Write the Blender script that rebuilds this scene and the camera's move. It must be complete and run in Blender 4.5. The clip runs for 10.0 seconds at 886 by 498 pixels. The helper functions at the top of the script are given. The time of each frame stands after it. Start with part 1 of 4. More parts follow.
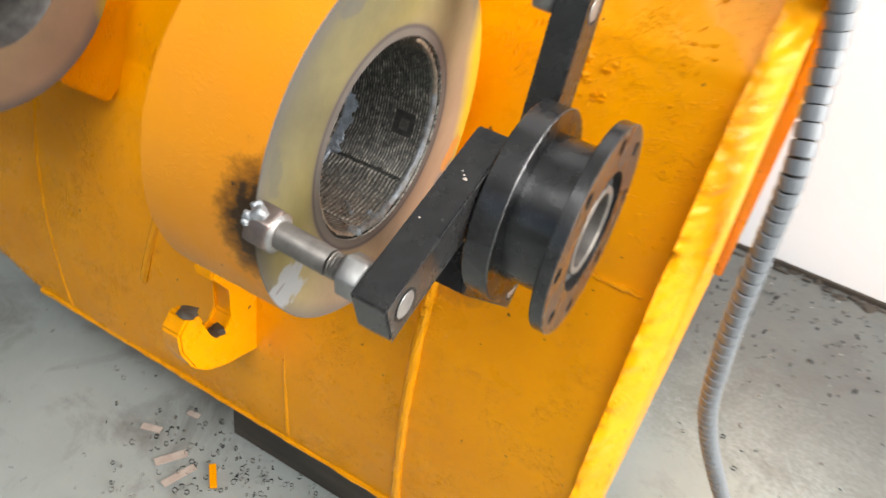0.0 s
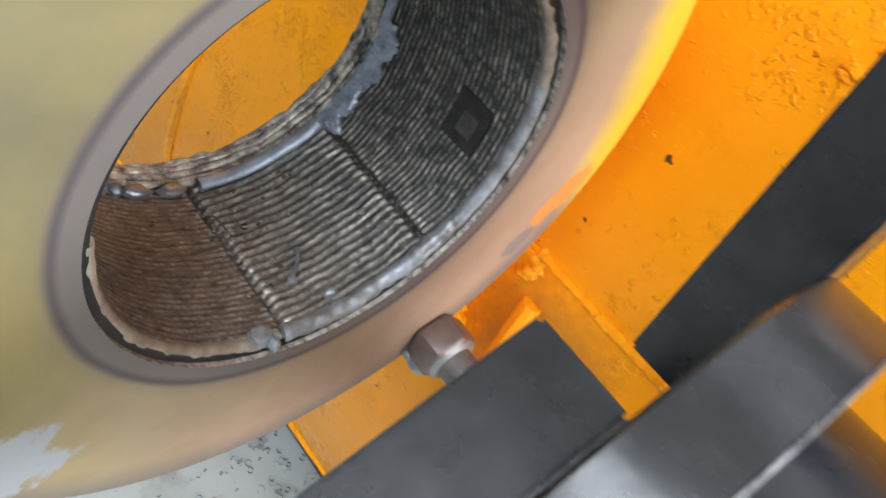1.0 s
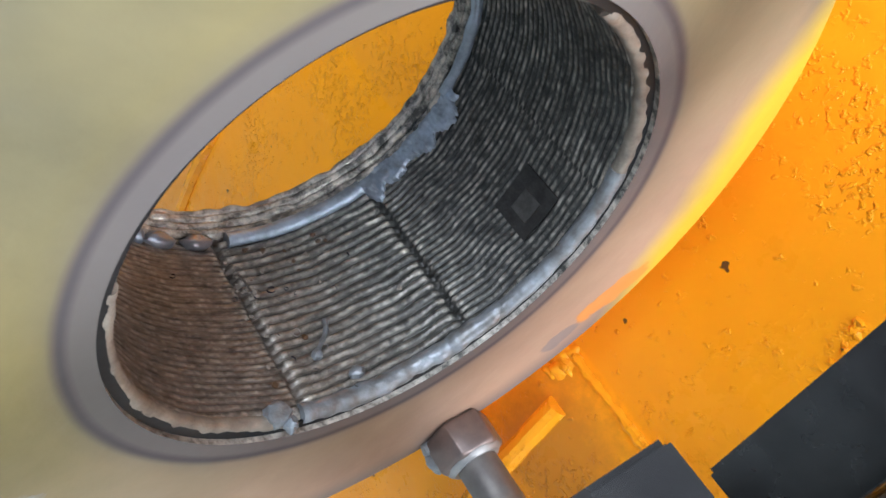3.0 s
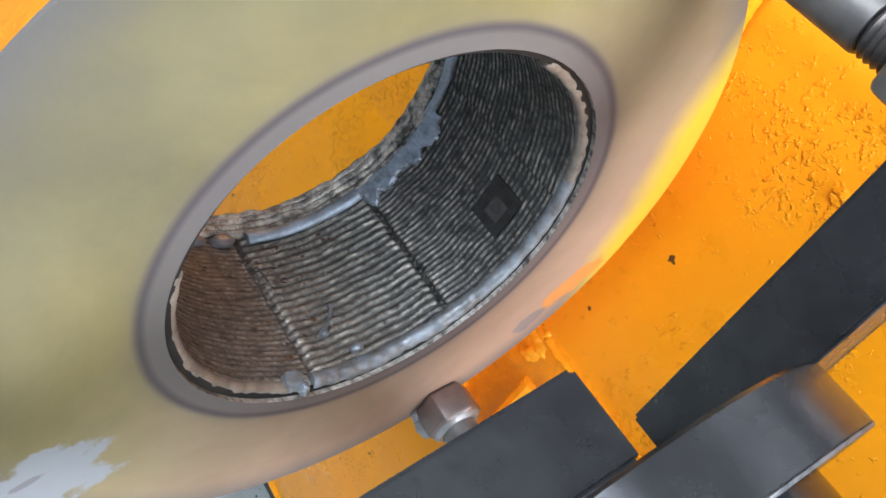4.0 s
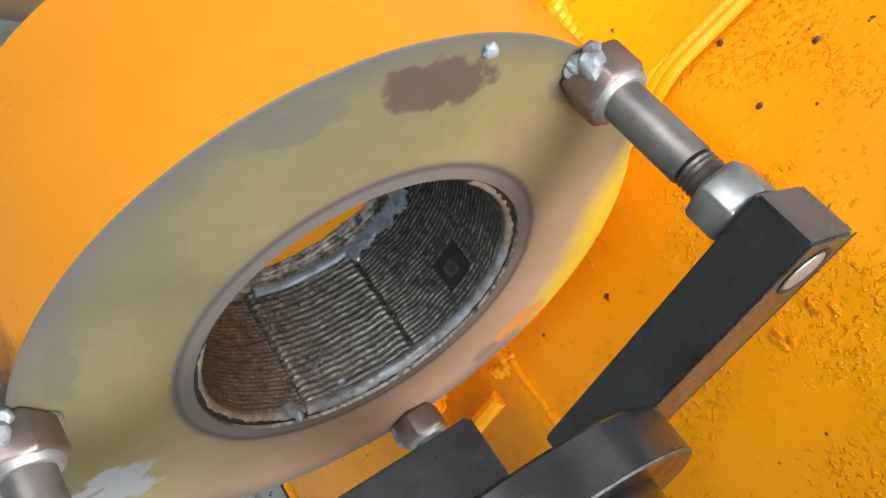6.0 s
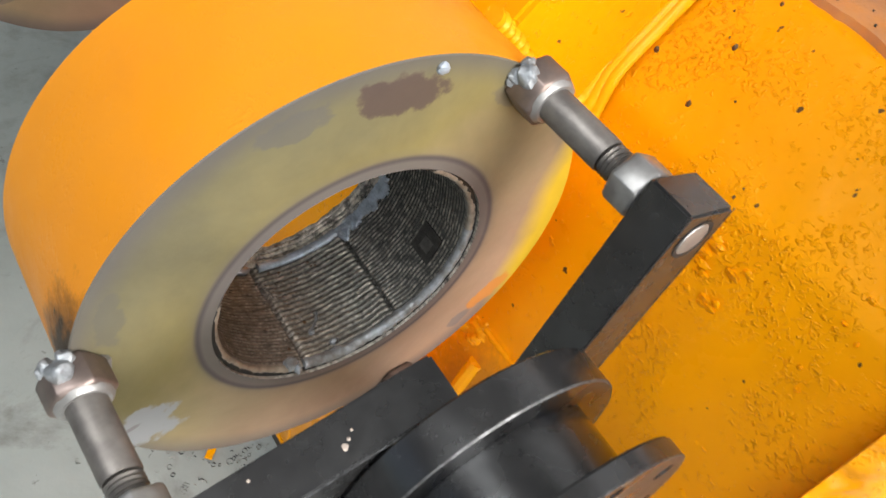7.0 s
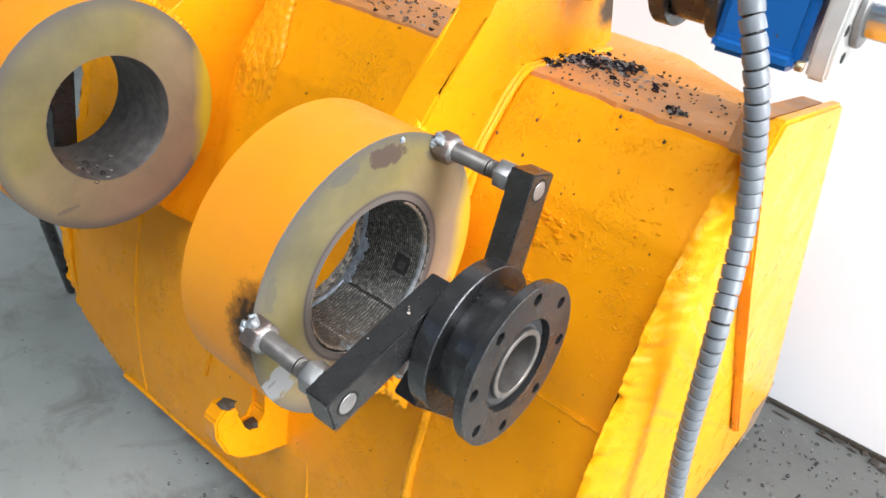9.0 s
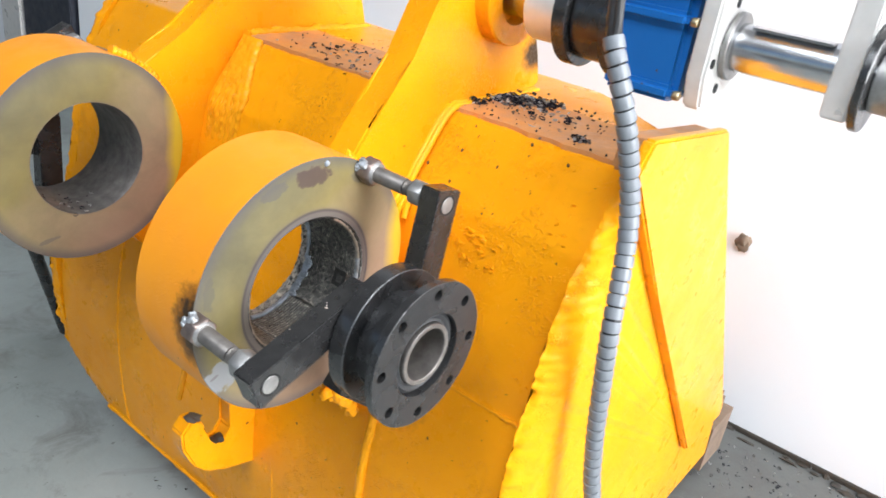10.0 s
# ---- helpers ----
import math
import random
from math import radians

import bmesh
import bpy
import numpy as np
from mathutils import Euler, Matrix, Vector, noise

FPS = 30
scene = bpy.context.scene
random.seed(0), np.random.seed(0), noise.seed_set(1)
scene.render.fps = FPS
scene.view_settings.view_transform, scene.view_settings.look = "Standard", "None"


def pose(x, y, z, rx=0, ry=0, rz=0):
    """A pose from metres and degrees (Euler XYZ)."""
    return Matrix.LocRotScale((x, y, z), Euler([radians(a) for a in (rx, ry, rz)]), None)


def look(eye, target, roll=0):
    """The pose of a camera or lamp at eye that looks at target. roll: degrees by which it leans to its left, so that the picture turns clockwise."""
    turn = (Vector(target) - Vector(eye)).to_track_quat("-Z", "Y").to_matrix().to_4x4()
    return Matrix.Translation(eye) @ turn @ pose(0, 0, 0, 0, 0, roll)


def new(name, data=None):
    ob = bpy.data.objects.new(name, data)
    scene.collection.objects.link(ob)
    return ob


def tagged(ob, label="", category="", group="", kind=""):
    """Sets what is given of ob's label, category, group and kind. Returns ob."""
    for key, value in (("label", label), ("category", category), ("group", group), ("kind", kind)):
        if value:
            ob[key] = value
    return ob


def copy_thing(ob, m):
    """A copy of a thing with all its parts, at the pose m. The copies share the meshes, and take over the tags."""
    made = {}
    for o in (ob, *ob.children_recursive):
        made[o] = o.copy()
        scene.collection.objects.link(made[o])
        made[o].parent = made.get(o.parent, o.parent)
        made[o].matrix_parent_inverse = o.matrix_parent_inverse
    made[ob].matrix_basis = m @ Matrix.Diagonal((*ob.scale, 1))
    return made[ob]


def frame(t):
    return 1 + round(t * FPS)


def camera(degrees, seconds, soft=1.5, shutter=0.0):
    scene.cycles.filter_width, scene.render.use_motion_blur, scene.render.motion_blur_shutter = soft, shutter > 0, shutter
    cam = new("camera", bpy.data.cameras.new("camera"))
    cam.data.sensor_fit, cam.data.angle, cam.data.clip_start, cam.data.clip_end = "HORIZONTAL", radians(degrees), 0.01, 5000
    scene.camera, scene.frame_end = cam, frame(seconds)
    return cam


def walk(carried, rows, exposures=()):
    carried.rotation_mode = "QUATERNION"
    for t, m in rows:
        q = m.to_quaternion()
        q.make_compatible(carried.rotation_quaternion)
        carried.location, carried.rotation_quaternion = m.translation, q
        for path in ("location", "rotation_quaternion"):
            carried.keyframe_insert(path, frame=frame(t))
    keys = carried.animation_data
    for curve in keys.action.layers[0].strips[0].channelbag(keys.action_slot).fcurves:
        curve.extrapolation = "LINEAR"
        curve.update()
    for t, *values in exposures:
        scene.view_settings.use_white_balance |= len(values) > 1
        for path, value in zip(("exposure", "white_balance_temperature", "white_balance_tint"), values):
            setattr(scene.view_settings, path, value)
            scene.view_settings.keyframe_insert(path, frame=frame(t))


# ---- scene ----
cam = camera(59.3, 10.0, 1.5, 0.35)
# seconds, eye in metres, turn in degrees
ROWS = [
    (0, -0.4076, -0.2366, 0.2749, 52.17, -8.18, -59.90),
    (0.5, -0.1650, -0.1719, 0.1970, 43.25, -9.40, -46.50),
    (1, -0.0991, -0.1098, 0.1576, 38.85, -12.62, -37.61),
    (1.5, -0.0861, -0.0892, 0.1172, 41.57, -15.40, -33.99),
    (2, -0.0790, -0.0802, 0.1134, 42.22, -15.95, -32.87),
    (2.5, -0.0851, -0.0818, 0.1178, 43.77, -16.53, -32.79),
    (4, -0.1258, -0.1180, 0.1704, 44.22, -16.90, -33.75),
    (4.5, -0.1283, -0.1265, 0.1745, 45.14, -17.21, -33.61),
    (5, -0.1354, -0.1304, 0.1947, 44.72, -17.14, -34.08),
    (5.5, -0.1400, -0.1382, 0.2229, 44.14, -16.18, -33.90),
    (7, -0.1701, -0.1873, 0.2964, 42.81, -15.17, -34.19),
    (7.5, -0.2013, -0.2347, 0.3132, 45.54, -14.45, -35.21),
    (8, -0.2476, -0.2799, 0.3230, 50.96, -11.77, -38.26),
    (8.5, -0.3432, -0.3248, 0.3402, 56.99, -9.78, -45.61),
    (9, -0.4465, -0.3734, 0.3653, 60.39, -8.68, -50.59),
    (9.5, -0.4815, -0.4184, 0.3756, 62.34, -8.13, -51.55),
    (10, -0.4753, -0.5003, 0.3824, 64.53, -7.56, -50.52),
]
walk(cam, [(t, pose(x, y, z, rx, ry, rz)) for t, x, y, z, rx, ry, rz in ROWS],
     [(0.0, -0.02, 6750, 10), (0.5, -0.27, 6850, 10), (1.0, 0.13, 6050, 10), (1.5, 0.15, 5850, 10), (2.5, 0.18, 5700, 10), (4.5, 0.1, 5650, 10), (5.5, -0.16, 6050, 10), (7.0, -0.24, 6600, 10), (8.0, -0.17, 6650, 10), (8.5, -0.06, 6500, 10), (9.0, 0.02, 6200, 10), (10.0, 0.05, 6150, 10)])

# ---- world and light ----
sky_world = bpy.data.worlds.new("workshop_daylight")
scene.world = sky_world
sky_world.use_nodes = True
_sky = sky_world.node_tree.nodes.new("ShaderNodeTexSky")
_sky.sky_type, _sky.sun_disc, _sky.sun_elevation, _sky.sun_rotation = "NISHITA", False, radians(40), radians(150)
_bg = sky_world.node_tree.nodes["Background"]
_bg.inputs[1].default_value = 0.095
sky_world.node_tree.links.new(_sky.outputs[0], _bg.inputs[0])


def area_lamp(name, eye, target, sx, sy, power, colour):
    data = bpy.data.lights.new(name, "AREA")
    data.shape, data.size, data.size_y, data.energy, data.color = "RECTANGLE", sx, sy, power, colour
    ob = new(name, data)
    ob.matrix_world = look(eye, target)
    return ob


DOOR_LIGHT = area_lamp("doorway_daylight", (0.72, -3.5, 1.25), (0.2, 0, 0.0), 3.2, 2.6, 510, (1.0, 0.99, 0.97))
# Added overhead fill panel; no window or fitting hangs here.
SIDE_LIGHT = area_lamp("overhead_fill", (-1.9, -0.9, 2.85), (0, 0.05, 0), 2.6, 1.8, 148, (0.93, 0.97, 1.0))


# ---- materials ----
def nodes_of(name):
    m = bpy.data.materials.new(name)
    m.use_nodes = True
    nt = m.node_tree
    return m, nt, nt.nodes["Principled BSDF"]


def add(nt, kind, **values):
    n = nt.nodes.new(kind)
    for k, v in values.items():
        n.inputs[k.replace("_", " ")].default_value = v
    return n


def ramp(nt, src, stops):
    r = nt.nodes.new("ShaderNodeValToRGB")
    e = r.color_ramp.elements
    while len(e) < len(stops):
        e.new(0.5)
    for el, (p, c) in zip(e, stops):
        el.position, el.color = p, (*c, 1) if len(c) == 3 else c
    nt.links.new(src, r.inputs[0])
    return r.outputs[0]


def grey(v):
    return (v, v, v)


def mix(nt, fac, a, b, mode="MIX"):
    n = nt.nodes.new("ShaderNodeMix")
    n.data_type, n.blend_type = "RGBA", mode
    for sock, v in ((n.inputs[0], fac), (n.inputs[6], a), (n.inputs[7], b)):
        if isinstance(v, bpy.types.NodeSocket):
            nt.links.new(v, sock)
        elif isinstance(v, (int, float)):
            sock.default_value = v
        else:
            sock.default_value = (*v, 1)
    return n.outputs[2]


def coords(nt):
    return nt.nodes.new("ShaderNodeTexCoord").outputs["Object"]


def tex(nt, vec, scale, detail=5, rough=0.55, distortion=0.0):
    n = add(nt, "ShaderNodeTexNoise", Scale=scale, Detail=detail, Roughness=rough, Distortion=distortion)
    nt.links.new(vec, n.inputs["Vector"])
    return n.outputs["Fac"]


def bumped(nt, bsdf, height, strength, distance, prev=None):
    b = add(nt, "ShaderNodeBump", Strength=strength, Distance=distance)
    nt.links.new(height, b.inputs["Height"])
    if prev:
        nt.links.new(prev, b.inputs["Normal"])
    nt.links.new(b.outputs[0], bsdf.inputs["Normal"])
    return b.outputs[0]


def paint(name, colour, dark, rough=0.3, dust=0.0, bump=0.25, pits=0.25):
    """Gloss paint over steel plate: faint tone drift, orange peel, pits and specks of dirt."""
    m, nt, b = nodes_of(name)
    v = coords(nt)
    tone = ramp(nt, tex(nt, v, 5, 4), [(0.3, dark), (0.7, colour)])
    specks = ramp(nt, tex(nt, v, 95, 2, 0.5), [(0.235, grey(1)), (0.255, grey(0))])
    base = mix(nt, specks, tone, (0.09, 0.045, 0.015))
    if dust:
        base = mix(nt, ramp(nt, tex(nt, v, 14, 8, 0.7), [(0.25, grey(dust * 0.25)), (0.62, grey(dust))]), base, (0.40, 0.21, 0.115))
    nt.links.new(base, b.inputs["Base Color"])
    nt.links.new(ramp(nt, tex(nt, v, 22, 6), [(0.3, grey(rough * 0.75)), (0.75, grey(rough * 1.5))]), b.inputs["Roughness"])
    b.inputs["Specular IOR Level"].default_value = 0.3
    b.inputs["Specular Tint"].default_value = (1.0, 0.7, 0.3, 1)
    b.inputs["Coat Weight"].default_value = 0.08
    b.inputs["Coat Roughness"].default_value = 0.06
    n1 = bumped(nt, b, tex(nt, v, 26, 3), bump, 0.004)
    n2 = bumped(nt, b, tex(nt, v, 260, 2), 0.12, 0.0006, n1)
    n3 = bumped(nt, b, ramp(nt, tex(nt, v, 190, 3, 0.6), [(0.62, grey(0)), (0.74, grey(1))]), pits, 0.0016, n2)
    blister = mix(nt, 1.0, ramp(nt, tex(nt, v, 300, 2, 0.6), [(0.52, grey(0)), (0.66, grey(1))]), ramp(nt, tex(nt, v, 15, 4, 0.6, 0.5), [(0.50, grey(0)), (0.64, grey(1))]), "MULTIPLY")
    bumped(nt, b, blister, pits * 1.2, 0.0018, n3)
    return m


def steel(name, colour, dark, rough, metallic=1.0, scale=60, bump=0.15, streak=None):
    m, nt, b = nodes_of(name)
    v = coords(nt)
    if streak:
        mp = add(nt, "ShaderNodeMapping", Scale=streak)
        nt.links.new(v, mp.inputs[0])
        v = mp.outputs[0]
    f = tex(nt, v, scale, 6, 0.6)
    nt.links.new(ramp(nt, f, [(0.3, dark), (0.72, colour)]), b.inputs["Base Color"])
    nt.links.new(ramp(nt, tex(nt, v, scale * 0.4, 5), [(0.3, grey(rough * 0.75)), (0.7, grey(min(1, rough * 1.3)))]), b.inputs["Roughness"])
    b.inputs["Metallic"].default_value = metallic
    bumped(nt, b, tex(nt, v, scale * 3, 4), bump, 0.0008)
    return m


ORANGE = paint("orange_paint", (0.86, 0.338, 0.0016), (0.78, 0.282, 0.0013), 0.3, 0.0, 0.35, 0.6)
ORANGE_DUSTY = paint("dusty_orange_paint", (0.84, 0.32, 0.012), (0.72, 0.25, 0.01), 0.6, 0.92, 0.25, 0.3)
EAR_PAINT = paint("ear_orange_paint", (0.86, 0.338, 0.0016), (0.78, 0.282, 0.0013), 0.3, 0.0, 0.3, 0.5)
WELD_PAINT = paint("painted_weld", (0.86, 0.36, 0.006), (0.74, 0.28, 0.004), 0.22, 0.0, 1.0, 0.7)
RUN_PAINT = paint("smooth_painted_weld", (0.86, 0.40, 0.006), (0.78, 0.33, 0.004), 0.16, 0.0, 0.25, 0.2)
BOSS_PAINT = paint("boss_orange_paint", (0.84, 0.305, 0.005), (0.73, 0.245, 0.0035), 0.42, 0.12, 0.08, 0.15)


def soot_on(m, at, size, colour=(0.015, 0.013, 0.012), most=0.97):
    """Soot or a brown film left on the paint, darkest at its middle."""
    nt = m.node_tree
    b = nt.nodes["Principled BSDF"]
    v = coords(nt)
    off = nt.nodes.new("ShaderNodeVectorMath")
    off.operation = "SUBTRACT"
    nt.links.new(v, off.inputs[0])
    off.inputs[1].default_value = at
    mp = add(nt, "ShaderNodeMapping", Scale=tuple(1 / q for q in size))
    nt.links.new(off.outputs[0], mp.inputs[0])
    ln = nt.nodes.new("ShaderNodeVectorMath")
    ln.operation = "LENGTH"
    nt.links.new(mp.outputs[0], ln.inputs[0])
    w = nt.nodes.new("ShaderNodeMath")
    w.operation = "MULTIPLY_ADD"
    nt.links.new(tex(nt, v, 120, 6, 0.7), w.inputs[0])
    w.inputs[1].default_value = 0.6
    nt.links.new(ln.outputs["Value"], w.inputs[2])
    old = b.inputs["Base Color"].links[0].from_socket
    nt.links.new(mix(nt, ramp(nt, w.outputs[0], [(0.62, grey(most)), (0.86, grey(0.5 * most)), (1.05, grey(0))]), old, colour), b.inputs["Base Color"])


soot_on(EAR_PAINT, (0.425, 0.045, 0.19), (0.05, 0.05, 0.04))
soot_on(BOSS_PAINT, (-0.135, 0.0, 0.002), (0.080, 0.046, 0.072))
soot_on(ORANGE, (0.15, -0.012, -0.19), (0.16, 0.085, 0.065), (0.26, 0.105, 0.02), 0.6)
BLACK = steel("black_oxide_steel", (0.038, 0.037, 0.037), (0.019, 0.0185, 0.019), 0.26, 0.3, 90, 0.1)
BLACK.node_tree.nodes["Principled BSDF"].inputs["Specular IOR Level"].default_value = 0.95
# Pale edge strips: wear together with a painted edge highlight.
BLACK_EDGE = steel("worn_glint_steel", (0.22, 0.22, 0.225), (0.05, 0.05, 0.05), 0.45, 0.9, 300, 0.2)
ROD = steel("plain_rod_steel", (0.235, 0.215, 0.195), (0.12, 0.108, 0.10), 0.5, 0.7, 70, 0.22)
NUT = steel("zinc_nut_steel", (0.38, 0.37, 0.36), (0.22, 0.212, 0.205), 0.45, 0.75, 60, 0.18)
NUT_HOT = steel("heat_tinted_nut", (0.29, 0.22, 0.19), (0.15, 0.12, 0.11), 0.4, 0.8, 60, 0.15)
CHROME = steel("ground_steel_bar", (0.62, 0.62, 0.63), (0.48, 0.48, 0.5), 0.2, 1.0, 30, 0.05)
ALU = steel("machined_aluminium", (0.76, 0.73, 0.7), (0.66, 0.64, 0.61), 0.34, 0.35, 40, 0.06)
WELD_STEEL = steel("raw_weld_bead", (0.52, 0.59, 0.68), (0.24, 0.26, 0.29), 0.36, 0.5, 130, 0.6)
RIM_STEEL = steel("raw_rim_weld", (0.37, 0.40, 0.43), (0.16, 0.145, 0.13), 0.42, 0.5, 130, 0.7)
RIM_WARM = steel("straw_tinted_rim_weld", (0.40, 0.345, 0.275), (0.17, 0.14, 0.115), 0.45, 0.4, 130, 0.6)
BEAD_STEEL = steel("rust_topped_bead", (0.42, 0.34, 0.29), (0.2, 0.23, 0.28), 0.34, 0.55, 75, 0.5)
BLUE = paint("blue_cast_paint", (0.012, 0.13, 0.42), (0.009, 0.1, 0.34), 0.3, 0.0, 0.1, 0.1)
BRASS = steel("yellow_zinc_bolt", (0.6, 0.5, 0.3), (0.4, 0.32, 0.2), 0.35, 0.9)
RUBBER = steel("black_cable", (0.03, 0.03, 0.032), (0.02, 0.02, 0.02), 0.55, 0.0)
SLEEVE = steel("grey_plastic_sleeve", (0.185, 0.2, 0.215), (0.15, 0.16, 0.175), 0.42, 0.0, 40, 0.05)
PATCH = steel("dark_patch", (0.045, 0.042, 0.038), (0.02, 0.018, 0.016), 0.5, 0.3, 300, 0.4)
PATCH_MID = steel("scuffed_patch", (0.10, 0.095, 0.085), (0.04, 0.037, 0.033), 0.5, 0.3, 260, 0.4)
# Near black that paints the shade inside holes, gaps and recesses.
DARK = steel("recess_shade", (0.012, 0.012, 0.012), (0.006, 0.006, 0.006), 0.6, 0.2)
CHIP = steel("steel_turnings", (0.3, 0.3, 0.33), (0.02, 0.02, 0.03), 0.35, 0.8, 25)
_nt = CHIP.node_tree
_geo = _nt.nodes.new("ShaderNodeNewGeometry")
_nt.links.new(ramp(_nt, _geo.outputs["Random Per Island"], [(0.0, (0.012, 0.012, 0.018)), (0.5, (0.03, 0.03, 0.045)), (0.7, (0.28, 0.25, 0.22)), (1.0, (0.7, 0.69, 0.68))]), CHIP.node_tree.nodes["Principled BSDF"].inputs["Base Color"])
TIMBER = steel("weathered_timber", (0.24, 0.17, 0.12), (0.13, 0.09, 0.06), 0.85, 0.0, 30, 0.8, (1, 0.15, 1))
GREASE = steel("oily_dark_timber", (0.07, 0.055, 0.04), (0.02, 0.017, 0.014), 0.6, 0.0, 22, 0.6, (1, 0.2, 1))
PAPER = steel("scrap_paper", (0.5, 0.42, 0.36), (0.35, 0.28, 0.24), 0.9, 0.0, 40, 0.3)
FLECK = steel("brown_paint_fleck", (0.14, 0.075, 0.03), (0.06, 0.03, 0.015), 0.5, 0.0, 90, 0.3)
DOORDARK = steel("dark_door_leaf", (0.03, 0.035, 0.05), (0.02, 0.022, 0.03), 0.5, 0.0)


def face_material(name, marks):
    """Bare boss end: varnish-yellow and straw heat tints, grey rim, brown burn and a bare patch."""
    m, nt, b = nodes_of(name)
    v = coords(nt)
    sep = nt.nodes.new("ShaderNodeSeparateXYZ")
    nt.links.new(v, sep.inputs[0])
    warm = nt.nodes.new("ShaderNodeMath")
    warm.operation = "SUBTRACT"
    nt.links.new(sep.outputs["X"], warm.inputs[0])
    nt.links.new(sep.outputs["Z"], warm.inputs[1])
    sh = add(nt, "ShaderNodeMapRange", From_Min=-0.25, From_Max=0.25)
    nt.links.new(warm.outputs[0], sh.inputs[0])
    wob = nt.nodes.new("ShaderNodeMath")
    wob.operation = "MULTIPLY_ADD"
    nt.links.new(tex(nt, v, 14, 4), wob.inputs[0])
    wob.inputs[1].default_value = 0.3
    nt.links.new(sh.outputs[0], wob.inputs[2])
    tint = ramp(nt, wob.outputs[0], [(0.2, (0.102, 0.094, 0.076)), (0.34, (0.140, 0.122, 0.066)), (0.50, (0.200, 0.160, 0.062)), (0.66, (0.245, 0.185, 0.105)), (0.95, (0.29, 0.185, 0.125))])
    tint = mix(nt, 1.0, tint, ramp(nt, tex(nt, v, 9, 6, 0.65, 0.4), [(0.3, grey(0.72)), (0.7, grey(1.12))]), "MULTIPLY")
    ln = nt.nodes.new("ShaderNodeVectorMath")
    ln.operation = "LENGTH"
    flat = add(nt, "ShaderNodeMapping", Scale=(1, 0, 1))
    nt.links.new(v, flat.inputs[0])
    nt.links.new(flat.outputs[0], ln.inputs[0])
    rad = nt.nodes.new("ShaderNodeMath")
    rad.operation = "MULTIPLY_ADD"
    nt.links.new(tex(nt, v, 26, 5), rad.inputs[0])
    rad.inputs[1].default_value = 0.0012
    nt.links.new(ln.outputs["Value"], rad.inputs[2])
    zoom = add(nt, "ShaderNodeMapRange", From_Min=0.07, From_Max=0.10)
    nt.links.new(rad.outputs[0], zoom.inputs[0])

    def band(stops):
        return ramp(nt, zoom.outputs[0], [((r - 0.07) / 0.03, grey(f)) for r, f in stops])

    if marks:
        base = mix(nt, band([(0.07, 0.85), (0.0795, 0.8), (0.0818, 0.8), (0.0832, 0.35), (0.0850, 0.14), (0.0890, 0)]), tint, (0.098, 0.087, 0.092))
        base = mix(nt, band([(0.07, 0), (0.0796, 0), (0.0814, 0.7), (0.0820, 0.7), (0.0842, 0)]), base, (0.045, 0.036, 0.04))
    else:
        base = mix(nt, band([(0.07, 0.6), (0.0755, 0.5), (0.0775, 0)]), tint, (0.16, 0.11, 0.09))
    rimf = ramp(nt, rad.outputs[0], [(0, grey(0)), (0.122, grey(0)), (0.1355, grey(0.8)), (1, grey(0.8))])
    base = mix(nt, rimf, base, (0.085, 0.078, 0.078))

    def blotch(cx, cz, sx, sz, colour, amount, base, turn=0.0):
        mp = add(nt, "ShaderNodeMapping", Location=(0, 0, 0), Scale=(1 / sx, 0, 1 / sz))
        mp.vector_type = "POINT"
        off = nt.nodes.new("ShaderNodeVectorMath")
        off.operation = "SUBTRACT"
        nt.links.new(v, off.inputs[0])
        off.inputs[1].default_value = (cx, 0, cz)
        mp2 = add(nt, "ShaderNodeMapping", Rotation=(0, radians(turn), 0))
        nt.links.new(off.outputs[0], mp2.inputs[0])
        nt.links.new(mp2.outputs[0], mp.inputs[0])
        l2 = nt.nodes.new("ShaderNodeVectorMath")
        l2.operation = "LENGTH"
        nt.links.new(mp.outputs[0], l2.inputs[0])
        w2 = nt.nodes.new("ShaderNodeMath")
        w2.operation = "MULTIPLY_ADD"
        nt.links.new(tex(nt, v, 90, 5), w2.inputs[0])
        w2.inputs[1].default_value = 0.9
        nt.links.new(l2.outputs["Value"], w2.inputs[2])
        return mix(nt, ramp(nt, w2.outputs[0], [(0.0, grey(amount)), (0.9, grey(amount)), (1.0, grey(0))]), base, colour)

    if not marks:
        base = blotch(-0.06, -0.1, 0.03, 0.006, (0.12, 0.1, 0.09), 0.6, base, 10)
    else:
        base = blotch(-0.004, 0.118, 0.044, 0.019, (0.065, 0.042, 0.038), 0.85, base, -5)
        base = blotch(-0.106, -0.062, 0.036, 0.032, (0.23, 0.232, 0.235), 1.0, base, -10)
        base = blotch(-0.112, -0.060, 0.010, 0.0035, (0.13, 0.10, 0.105), 0.6, base, 20)
        base = blotch(-0.05, 0.112, 0.03, 0.014, (0.085, 0.08, 0.078), 0.6, base, 20)
        base = blotch(0.06, 0.105, 0.03, 0.012, (0.085, 0.08, 0.078), 0.5, base, -20)
        base = blotch(-0.118, 0.03, 0.012, 0.03, (0.085, 0.08, 0.07), 0.5, base)
    yel = add(nt, "ShaderNodeMapRange", From_Min=0.096, From_Max=0.134)
    nt.links.new(sep.outputs["X"], yel.inputs[0])
    yedge = nt.nodes.new("ShaderNodeMath")
    yedge.operation = "MULTIPLY_ADD"
    nt.links.new(tex(nt, v, 18, 5), yedge.inputs[0])
    yedge.inputs[1].default_value = 0.5
    nt.links.new(yel.outputs[0], yedge.inputs[2])
